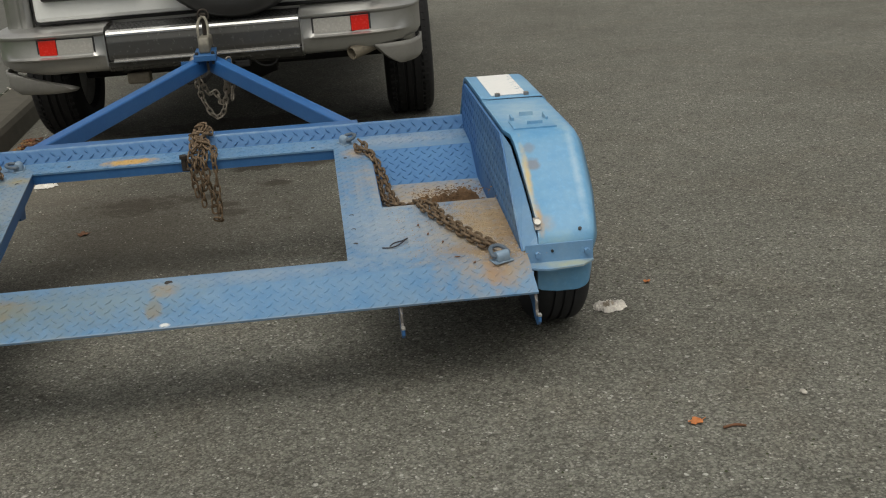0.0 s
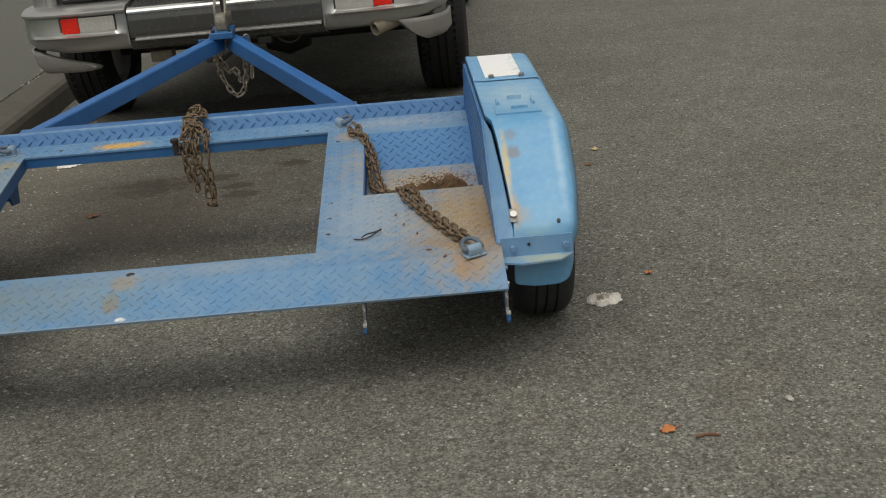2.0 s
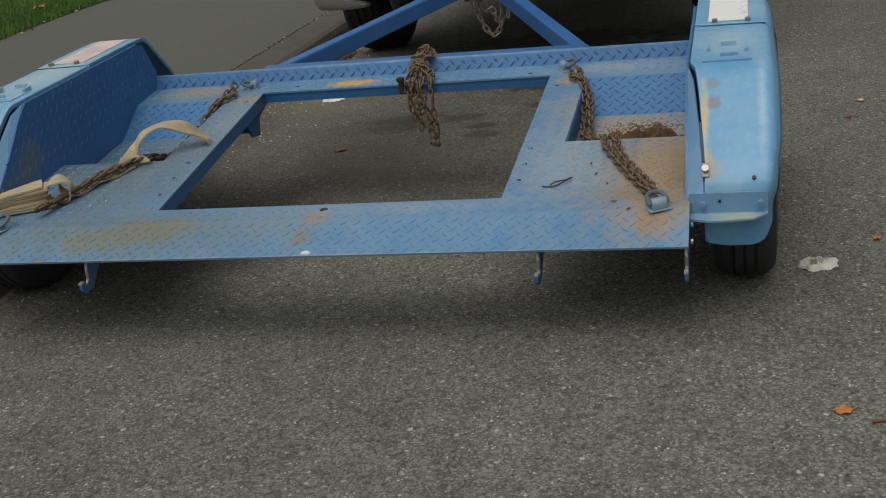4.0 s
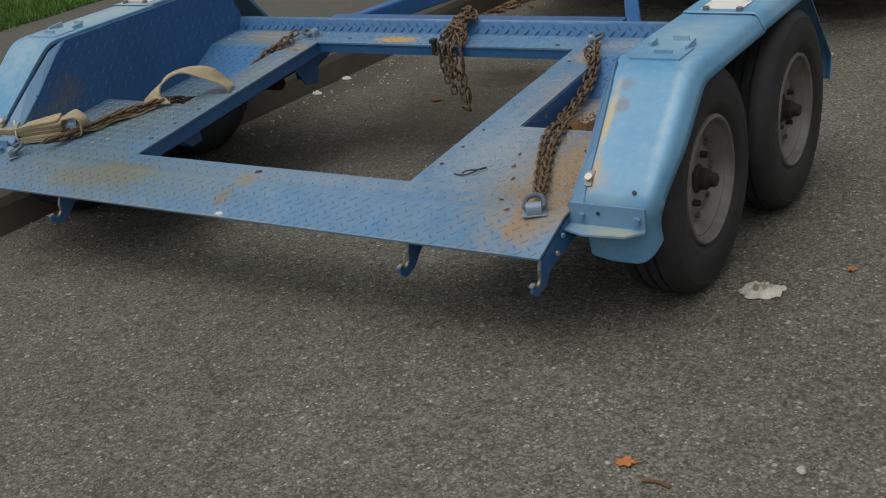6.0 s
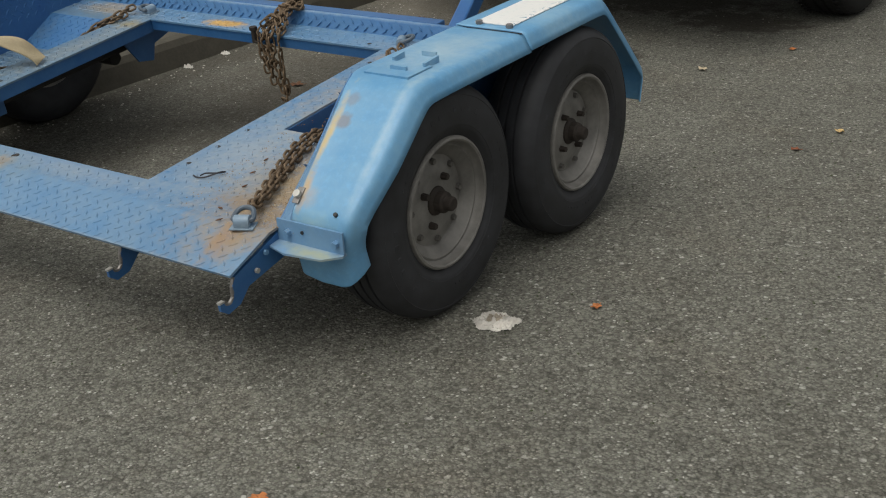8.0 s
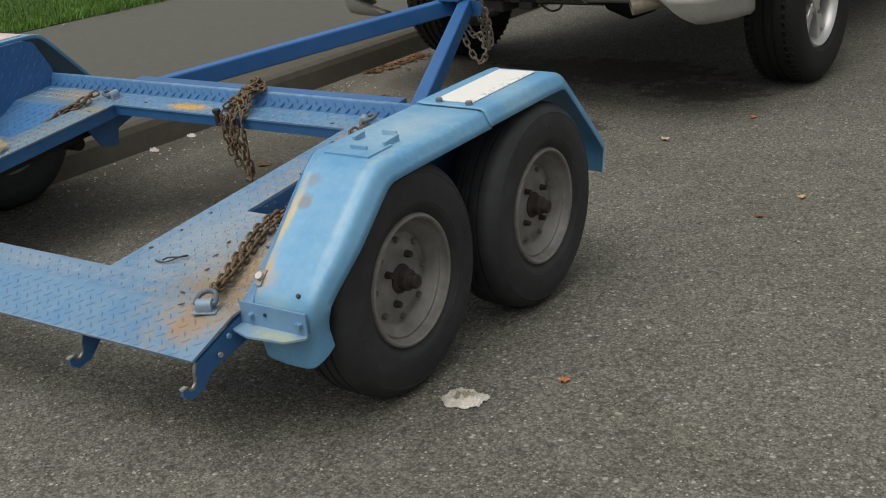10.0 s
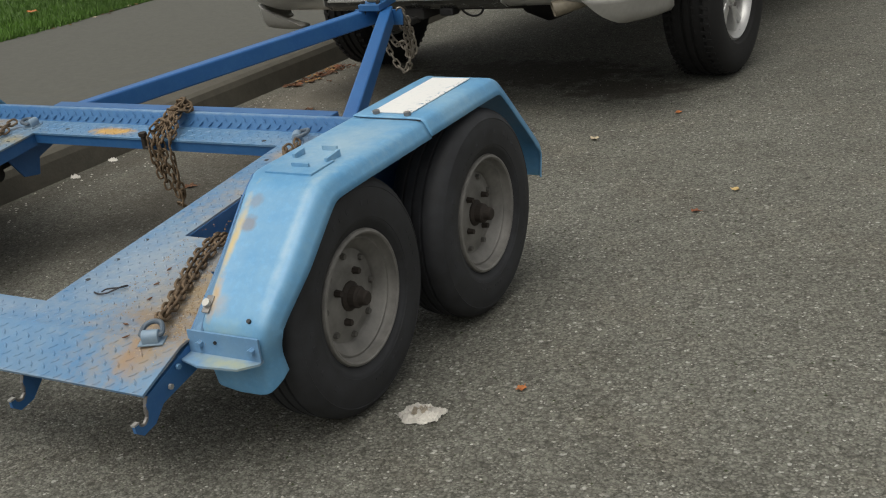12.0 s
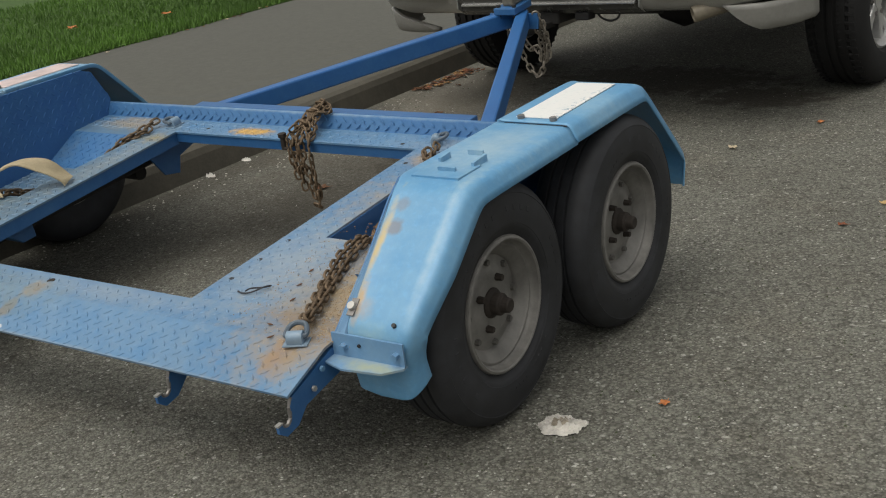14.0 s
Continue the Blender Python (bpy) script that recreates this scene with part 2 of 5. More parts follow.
# darker than the slope paint; the last entry pales the whole road-side wall
M_wall = blue_paint("side_wall_blue_paint", (0.020, 0.100, 0.285), (0.040, 0.145, 0.32), True,
                    dirt=[((-0.94, 0.42, 0.07), (0.1, 0.10, 0.08), (0.16, 0.14, 0.11), 0.6), ((-0.94, 0.30, 0.03), (0.1, 0.16, 0.05), (0.15, 0.17, 0.16), 0.6), ((0.94, 0.25, 0.06), (0.1, 0.16, 0.10), (0.16, 0.24, 0.30), 0.7), ((0.96, 0.55, 0.10), (0.08, 0.60, 0.20), (0.13, 0.25, 0.38), 0.6)], gloss=(0.62, 0.82))
M_drawbar = blue_paint("drawbar_blue_paint", (0.018, 0.105, 0.31), (0.040, 0.150, 0.36), True)
M_frame_light = blue_paint("bracket_blue_paint", (0.10, 0.235, 0.42), (0.19, 0.31, 0.43), True)
M_shelf = blue_paint("bracket_shelf_paint", (0.12, 0.26, 0.44), (0.28, 0.36, 0.42), True, dirt=[((1.06, 0.12, -0.03), (0.10, 0.03, 0.1), (0.42, 0.42, 0.22), 0.7)])
M_ring = blue_paint("ring_worn_paint", (0.16, 0.25, 0.35), (0.27, 0.31, 0.33), True)
M_ring_dark = blue_paint("ring_rubbed_paint", (0.060, 0.095, 0.135), (0.13, 0.13, 0.125), True)
M_sticker_faded = simple("faded_red_white_panel", (0.58, 0.47, 0.45), 0.5, 0, 18.0, 0.35, 0)
M_sand = simple("pale_sand", (0.42, 0.34, 0.22), 0.95, 0, 200.0, 0.4)
M_silver_dull = simple("dusty_silver_plastic", (0.29, 0.285, 0.265), 0.48, 0.35, 60.0, 0.15, 0)
M_cover = simple("grey_spare_cover", (0.05, 0.05, 0.05), 0.5, 0, 40.0, 0.25, 0.05)
M_leaf_red = simple("red_dead_leaf", (0.22, 0.075, 0.035), 0.8, 0, 60.0, 0.35)
M_leaf_tan = simple("tan_dead_leaf", (0.30, 0.17, 0.07), 0.85, 0, 60.0, 0.35)
M_leaf_pale = simple("pale_dead_leaf", (0.45, 0.38, 0.26), 0.8, 0, 60.0, 0.25)
def chipped_white():
    m = Mat("white_chipped_panel", (0.78, 0.78, 0.76), 0.35)
    chips = m.ramp(m.noise(75.0, 4.0, 0.6), [(0.57, 0.0), (0.60, 1.0)])
    near = m.blob((1.092, 1.0, 0.2), (0.026, 0.30, 0.2), 0.8, 20.0, 0.4)
    c = m.mix(m.math("MULTIPLY", chips, m.math("ADD", near, 0.08)), (0.78, 0.78, 0.76), (0.10, 0.24, 0.36))
    m.colour(c)
    return m.m


M_sticker = chipped_white()
M_tyre = simple("worn_rubber", (0.0195, 0.0207, 0.0240), 0.64, 0, 26.0, 0.75)
# darker copy of the rubber: the shade under the car is in its colour
M_tyre_car = simple("shaded_car_rubber", (0.0052, 0.0052, 0.0056), 0.8, 0, 26.0, 0.6)
M_rim = simple("grey_painted_steel", (0.180, 0.174, 0.162), 0.55, 0.15, 22.0, 0.55)
M_rim_nut = simple("grey_painted_nut", (0.12, 0.115, 0.105), 0.55, 0.2, 60.0, 0.4)
M_hub = simple("rusty_hub_steel", (0.036, 0.029, 0.024), 0.75, 0.3, 60.0, 0.5)
M_nut = simple("dull_steel", (0.22, 0.21, 0.2), 0.5, 0.6, 60.0, 0.3)
M_coupling = simple("worn_cast_steel", (0.17, 0.16, 0.13), 0.6, 0.2, 60.0, 0.4)
M_bright = simple("bright_zinc_bolt", (0.46, 0.45, 0.42), 0.42, 0.6, 60.0, 0.1)
M_chain = simple("rusty_chain_steel", (0.145, 0.102, 0.064), 0.65, 0.45, 90.0, 0.55)
M_chain_grey = simple("galvanised_chain_steel", (0.30, 0.27, 0.23), 0.5, 0.55, 90.0, 0.45)
M_strap = simple("beige_webbing", (0.37, 0.31, 0.20), 0.9, 0, 120.0, 0.2)
M_silver = simple("silver_car_paint", (0.44, 0.44, 0.425), 0.30, 0.80, 300.0, 0.06, 0)
M_white_panel = simple("pale_silver_car_paint", (0.72, 0.73, 0.71), 0.3, 0.1, 300.0, 0.05, 0)
M_bumper_dark = simple("dark_grey_bumper", (0.12, 0.12, 0.115), 0.24, 0.6, 40.0, 0.06, 0)
M_black = simple("black_plastic", (0.02, 0.02, 0.021), 0.55, 0, 60.0, 0.3)
M_chrome = simple("chrome_strip", (0.50, 0.50, 0.49), 0.22, 0.8, 8.0, 0.04, 0)
M_under = simple("dark_chassis_steel", (0.022, 0.021, 0.02), 0.8, 0, 30.0, 0.4)
M_red = simple("red_lens", (0.62, 0.018, 0.010), 0.25, 0, 100.0, 0.1, 0)
M_clear = simple("clear_lens", (0.42, 0.41, 0.38), 0.25, 0, 100.0, 0.1, 0)
M_alloy = simple("alloy_wheel", (0.55, 0.55, 0.54), 0.3, 0.6, 80.0, 0.1, 0)
M_exhaust = simple("sooty_exhaust", (0.17, 0.148, 0.11), 0.6, 0.15, 60.0, 0.35)
M_concrete = simple("kerb_concrete", (0.074, 0.068, 0.053), 0.9, 0, 90.0, 0.3, 0.4)
M_path = simple("footpath_asphalt", (0.083, 0.083, 0.071), 0.9, 0, 220.0, 0.22, 0.3)
M_soil = simple("dark_soil", (0.035, 0.045, 0.018), 0.95, 0, 90.0, 0.4, 0.5)
M_turf = simple("mossy_soil", (0.04, 0.085, 0.012), 0.95, 0, 60.0, 0.4, 0.4)
M_grass = simple("grass_blades", (0.060, 0.135, 0.013), 0.7, 0, 3.0, 0.5, 0)
M_paper = simple("crumpled_white_tissue", (0.47, 0.45, 0.41), 0.9, 0, 30.0, 0.75, 0.5)
M_brown_tissue = simple("brown_tissue", (0.27, 0.235, 0.185), 0.9, 0, 60.0, 0.6, 0.4)
M_paper_clean = simple("white_paper", (0.72, 0.70, 0.65), 0.9, 0, 40.0, 0.2, 0.3)
M_leaf = simple("orange_dead_leaf", (0.45, 0.16, 0.05), 0.8, 0, 60.0, 0.35)
M_leaf_brown = simple("brown_dead_leaf", (0.13, 0.06, 0.03), 0.85, 0, 60.0, 0.4)
M_leaf_yellow = simple("yellow_dead_leaf", (0.52, 0.37, 0.16), 0.8, 0, 60.0, 0.25)
M_stone = simple("pale_gravel", (0.38, 0.36, 0.32), 0.9, 0, 60.0, 0.35)
M_grit = simple("brown_rust_grit", (0.135, 0.078, 0.038), 0.95, 0, 90.0, 0.6)
M_crumb = simple("tan_crumbs", (0.25, 0.17, 0.095), 0.95, 0, 90.0, 0.5)
M_wire = simple("black_wire", (0.02, 0.02, 0.025), 0.6, 0, 60.0, 0.2, 0)
M_glass = simple("dark_window_glass", (0.02, 0.022, 0.024), 0.08, 0, 20.0, 0.1, 0)


# ---- mesh helpers ----
def part(name, bm, material, parent=None, label="", at=None, smooth=False):
    me = bpy.data.meshes.new(name)
    bmesh.ops.recalc_face_normals(bm, faces=bm.faces[:])
    if smooth:
        for e in bm.edges:
            if len(e.link_faces) == 2 and e.calc_face_angle(0) > 0.7:
                e.smooth = False
    bm.to_mesh(me)
    bm.free()
    for p in me.polygons:
        p.use_smooth = smooth
    me.materials.append(material)
    ob = new(name, me)
    if parent:
        ob.parent = parent
    if at is not None:
        ob.matrix_basis = at
    if label:
        ob["label"] = label
    return ob


def again(ob, name, parent, at):
    """One more object on the same mesh."""
    o = new(name, ob.data)
    o.parent = parent
    o.matrix_basis = at
    return o


def thing(name, at, label, category, group=""):
    e = new(name)
    e.empty_display_size = 0.1
    e.matrix_basis = at
    return tagged(e, label, category, group)


def box(x0, x1, y0, y1, z0, z1, bevel=0.0, bm=None, m=None):
    own = bm is None
    b = bmesh.new()
    bmesh.ops.create_cube(b, size=1.0)
    for v in b.verts:
        v.co = Vector(((x0, x1)[v.co.x > 0], (y0, y1)[v.co.y > 0], (z0, z1)[v.co.z > 0]))
    if bevel:
        bmesh.ops.bevel(b, geom=b.edges[:], offset=bevel, segments=2, affect="EDGES", profile=0.5)
    if m is not None:
        b.transform(m)
    return b if own else merge(bm, b)


def merge(a, b):
    me = bpy.data.meshes.new("temp")
    b.to_mesh(me)
    a.from_mesh(me)
    b.free()
    bpy.data.meshes.remove(me)
    return a


def extrude_poly(poly, axis, lo, hi, bevel=0.0, segments=2):
    """A prism of a closed outline. axis 'x': the outline is (y, z); 'y': (x, z); 'z': (x, y)."""
    b = bmesh.new()
    def put(p, w):
        return {"x": (w, p[0], p[1]), "y": (p[0], w, p[1]), "z": (p[0], p[1], w)}[axis]
    a = [b.verts.new(put(p, lo)) for p in poly]
    c = [b.verts.new(put(p, hi)) for p in poly]
    n = len(poly)
    b.faces.new(a)
    b.faces.new(c[::-1])
    for i in range(n):
        b.faces.new((a[i], c[i], c[(i + 1) % n], a[(i + 1) % n]))
    bmesh.ops.recalc_face_normals(b, faces=b.faces[:])
    if bevel:
        bmesh.ops.bevel(b, geom=b.edges[:], offset=bevel, segments=segments, affect="EDGES", profile=0.5)
    return b


def sheet(line, thick):
    """A closed outline of a bent sheet from its upper line of (u, v)."""
    out = []
    n = len(line)
    for i, p in enumerate(line):
        a = Vector(line[max(0, i - 1)])
        c = Vector(line[min(n - 1, i + 1)])
        d = (c - a).normalized()
        out.append((p[0] + d.y * thick, p[1] - d.x * thick))
    return list(line) + out[::-1]


def revolve(profile, steps=48, closed=True):
    """A ring about x from a profile of (x, radius)."""
    b = bmesh.new()
    rings = []
    for i in range(steps):
        a = 2 * math.pi * i / steps
        rings.append([b.verts.new((x, r * math.cos(a), r * math.sin(a))) for x, r in profile])
    n = len(profile)
    for i in range(steps):
        p, q = rings[i], rings[(i + 1) % steps]
        for j in range(n if closed else n - 1):
            k = (j + 1) % n
            b.faces.new((p[j], p[k], q[k], q[j]))
    return b


def rod(a, c, r, sides=12, bm=None, r2=None):
    a, c = Vector(a), Vector(c)
    b = bmesh.new()
    bmesh.ops.create_cone(b, cap_ends=True, segments=sides, radius1=r, radius2=r if r2 is None else r2, depth=(c - a).length)
    b.transform(Matrix.Translation((a + c) / 2) @ (c - a).to_track_quat("Z", "Y").to_matrix().to_4x4())
    return b if bm is None else merge(bm, b)


def tube(points, r, sides=8, closed=False, smooth_steps=0):
    pts = [Vector(p) for p in points]
    if smooth_steps:
        pts = spline(pts, smooth_steps, closed)
    b = bmesh.new()
    n = len(pts)
    rings = []
    up = Vector((0.13, 0.31, 0.94)).normalized()
    for i, p in enumerate(pts):
        d = (pts[(i + 1) % n] - pts[i - 1]) if closed else (pts[min(n - 1, i + 1)] - pts[max(0, i - 1)])
        d.normalize()
        s1 = d.cross(up)
        if s1.length < 0.05:
            s1 = d.cross(Vector((1, 0, 0)))
        s1.normalize()
        s2 = s1.cross(d)
        rings.append([b.verts.new(p + r * (math.cos(2 * math.pi * k / sides) * s1 + math.sin(2 * math.pi * k / sides) * s2)) for k in range(sides)])
    for i in range(n if closed else n - 1):
        p, q = rings[i], rings[(i + 1) % n]
        for k in range(sides):
            b.faces.new((p[k], p[(k + 1) % sides], q[(k + 1) % sides], q[k]))
    if not closed:
        b.faces.new(rings[0][::-1])
        b.faces.new(rings[-1])
    return b


def spline(pts, steps, closed=False):
    out = []
    n = len(pts)
    for i in range(n if closed else n - 1):
        p0, p1, p2, p3 = (pts[(i + k) % n] if closed else pts[min(n - 1, max(0, i + k))] for k in (-1, 0, 1, 2))
        for j in range(steps):
            t = j / steps
            out.append(0.5 * (2 * p1 + (p2 - p0) * t + (2 * p0 - 5 * p1 + 4 * p2 - p3) * t * t + (3 * p1 - p0 - 3 * p2 + p3) * t ** 3))
    if not closed:
        out.append(pts[-1])
    return out


def oval(length, width, steps=16):
    """The middle line of a chain link, in x and y."""
    pts = []
    r = width / 2
    h = length / 2 - r
    for i in range(steps):
        a = 2 * math.pi * i / steps
        pts.append((h * (1 if math.cos(a) > 0 else -1) + r * math.cos(a), r * math.sin(a), 0))
    return pts


def link_mesh(length, width, wire):
    return tube(oval(length - wire, width - wire), wire / 2, 8, True)


def chain(name, at, path, label, material, length=0.042, width=0.027, wire=0.0075, jitter=12, group="chains on the trailer", lie=False):
    """Links in a row along a path, each turned a quarter from the last."""
    e = thing(name, at, label, "chain", group)
    pts = spline([Vector(p) for p in path], 24)
    step = length - 2 * wire
    first, acc, last = None, 0.0, pts[0]
    centres = []
    for a, c in zip(pts, pts[1:]):
        seg = (c - a).length
        while acc + seg >= step:
            f = (step - acc) / seg
            a = a + (c - a) * f
            seg = (c - a).length
            acc = 0.0
            centres.append(a.copy())
        acc += seg
    rnd = random.Random(len(centres))
    for i in range(len(centres) - 1):
        c = (centres[i] + centres[i + 1]) / 2
        d = (centres[i + 1] - centres[i]).normalized()
        roll = (45 if i % 2 else -45) + rnd.uniform(-jitter, jitter)
        m = Matrix.Translation(c) @ d.to_track_quat("X", "Z").to_matrix().to_4x4() @ pose(0, 0, 0, roll, 0, 0)
        if first is None:
            first = part("link", link_mesh(length, width, wire), material, e, at=m, smooth=True)
        else:
            again(first, "link", e, m)
    return e


# ---- ground, kerb, footpath, lawn ----
b = bmesh.new()
bmesh.ops.create_grid(b, x_segments=60, y_segments=60, size=400)
road = tagged(part("road", b, M_asphalt), "grey coarse asphalt road with worn aggregate, damp stains and shade painted under the trailer", "road", kind="structure")

KERB = pose(-2.16, 2.0, 0, 0, 0, 1.2)
b = extrude_poly([(-0.27, -0.05), (0.02, -0.05), (-0.008, 0.0), (-0.030, 0.085), (-0.045, 0.112), (-0.075, 0.124), (-0.262, 0.13)], "y", -30, 60)
tagged(part("kerb", b, M_concrete, at=KERB), "weathered grey concrete kerb along the road", "kerb", kind="structure")
b = box(-2.68, -0.275, -30, 60, -0.05, 0.128)
tagged(part("pavement", b, M_path, at=KERB), "smooth grey asphalt footpath behind the kerb", "footpath", kind="structure")
b = box(-60, -2.68, -30, 60, -0.05, 0.135)
tagged(part("lawn_soil", b, M_turf, at=KERB), "dark soil under the mown lawn", "ground", kind="structure")
rnd = random.Random(3)
verts, faces = [], []
for i in range(85000):
    x, y = -2.66 - 3.2 * rnd.random() ** 1.4, rnd.uniform(-1.5, 9.0)
    x += 0.05 * math.sin(y * 3.1) * rnd.random()
    h, a = rnd.uniform(0.02, 0.05), rnd.uniform(0, 6.28)
    dx, dy = math.cos(a) * 0.0045, math.sin(a) * 0.0045
    lx, ly = rnd.uniform(-0.025, 0.025), rnd.uniform(-0.025, 0.025)
    k = len(verts)
    verts += [(x - dx, y - dy, 0.13), (x + dx, y + dy, 0.13), (x + lx, y + ly, 0.135 + h)]
    faces.append((k, k + 1, k + 2))
me = bpy.data.meshes.new("grass")
me.from_pydata(verts, [], faces)
me.materials.append(M_grass)
grass = new("grass", me)
grass.matrix_basis = KERB
tagged(grass, "short green lawn grass beside the footpath", "grass", kind="stuff")


def pebbles(name, n, place, size, material, label, seed, at=None):
    """Many tiny stones, joined."""
    r = random.Random(seed)
    v, f = [], []
    for _ in range(n):
        p = place(r)
        if p is None:
            continue
        d = r.uniform(*size)
        k = len(v)
        for ox, oy, oz in ((1, 0, 0), (-0.2, 0.9, 0.1), (-0.9, -0.2, 0), (0.1, -0.9, 0.05), (0, 0, 0.8)):
            v.append((p[0] + d * ox * r.uniform(0.6, 1.1), p[1] + d * oy * r.uniform(0.6, 1.1), p[2] + d * oz * r.uniform(0.5, 1.0)))
        f += [(k, k + 1, k + 4), (k + 1, k + 2, k + 4), (k + 2, k + 3, k + 4), (k + 3, k, k + 4)]
    me = bpy.data.meshes.new(name)
    me.from_pydata(v, [], f)
    me.materials.append(material)
    ob = new(name, me)
    if at is not None:
        ob.matrix_basis = at
    return tagged(ob, label, "gravel", kind="stuff")


pebbles("loose_gravel", 2600, lambda r: (r.uniform(-2.1, 2.6), r.uniform(-1.2, 6.0), 0.0), (0.0015, 0.0045), M_stone, "tiny pale loose stones scattered on the asphalt", 5)
pebbles("dark_grit", 1200, lambda r: (r.uniform(-2.1, 1.2), r.uniform(-0.8, 4.0), 0.0), (0.002, 0.006), M_soil, "dark grit and crumbs on the asphalt", 6)
pebbles("gutter_gravel", 260, lambda r: (-2.14 + abs(r.gauss(0, 0.16)), r.uniform(0.2, 4.5), 0.0), (0.003, 0.009), M_stone, "pale gravel washed along the gutter", 7)

pebbles("seam_dirt", 900, lambda r: (-0.268 + r.gauss(0, 0.012), r.uniform(-1, 9), 0.128), (0.003, 0.009), M_soil, "dark dirt packed in the seam behind the kerb", 11, KERB)
pebbles("seam_stones", 90, lambda r: (-0.268 + r.gauss(0, 0.016), r.uniform(1.5, 7), 0.130), (0.003, 0.011), M_stone, "pale stones lying in the seam behind the kerb", 12, KERB)

# ---- trailer ----
TR = pose(-0.944, 0, 0.306, 6.0, 0, 0)
trailer = thing("car_trailer", TR, "blue steel car transporter trailer with checker-plate deck, worn paint", "trailer")
W, S, P = 0.944, 0.470, 0.590   # half widths: deck, middle opening, inner side of the wheel pocket
WL = 1.000   # half width of the deck on the kerb side
Y1, Y2, Y3, Y4 = 0.205, 0.57, 1.155, 1.262   # opening's rear edge, pocket's rear edge, front strip, its upstand
YP = 1.10
T = 0.006


def inside(poly, x, y):
    n, hit = len(poly), False
    for i in range(n):
        (x0, y0), (x1, y1) = poly[i], poly[(i + 1) % n]
        if (y0 > y) != (y1 > y) and x < (x1 - x0) * (y - y0) / (y1 - y0) + x0:
            hit = not hit
    return hit


def tread(parent, origin, u, v, w, h, keep=None, pitch=0.0184, material=None, rise=0.0019):
    """Raised lozenges of checker plate on a flat rectangle, turned this way and that."""
    o, u, v = Vector(origin), Vector(u).normalized(), Vector(v).normalized()
    n = u.cross(v)
    verts, faces = [], []
    L, B = 0.0126, 0.0036
    for i in range(int(w / pitch)):
        for j in range(int(h / pitch)):
            a, c = (i + 0.5) * pitch, (j + 0.5) * pitch
            if keep and not keep(a, c):
                continue
            if (i + j) % 2:
                continue
            s1 = -1 if j % 2 else 1
            e1 = (u + s1 * v).normalized()
            e2 = n.cross(e1)
            p = o + u * a + v * c
            H = rise
            k = len(verts)
            for l, wd, z in ((L, 0, 0), (0, B, 0), (-L, 0, 0), (0, -B, 0), (L * 0.6, 0, H), (0, B * 0.45, H), (-L * 0.6, 0, H), (0, -B * 0.45, H)):
                verts.append(p + e1 * l + e2 * wd + n * z)
            faces += [(k, k + 1, k + 5, k + 4), (k + 1, k + 2, k + 6, k + 5), (k + 2, k + 3, k + 7, k + 6), (k + 3, k, k + 4, k + 7), (k + 4, k + 5, k + 6, k + 7)]
    me = bpy.data.meshes.new("tread_pattern")
    me.from_pydata(verts, [], faces)
    me.materials.append(material or M_deck)
    ob = new("tread_pattern", me)
    ob.parent = parent
    ob["kind"] = "stuff"
    return ob


X, Y = (1, 0, 0), (0, 1, 0)
BEND = 0.115
LY, LZ = -0.020, -0.037
lip = [(LY, LZ), (BEND, 0.0), (Y1, 0.0)]
plate = part("rear_deck_plate", extrude_poly(sheet(lip, T), "x", -WL, W), M_deck, trailer, "blue checker plate with worn rusty patches")
tread(plate, (-WL, BEND, 0), X, Y, WL + W, Y1 - BEND)
tread(plate, (-WL, LY, LZ), X, (0, BEND - LY, -LZ), WL + W, math.hypot(BEND - LY, LZ))
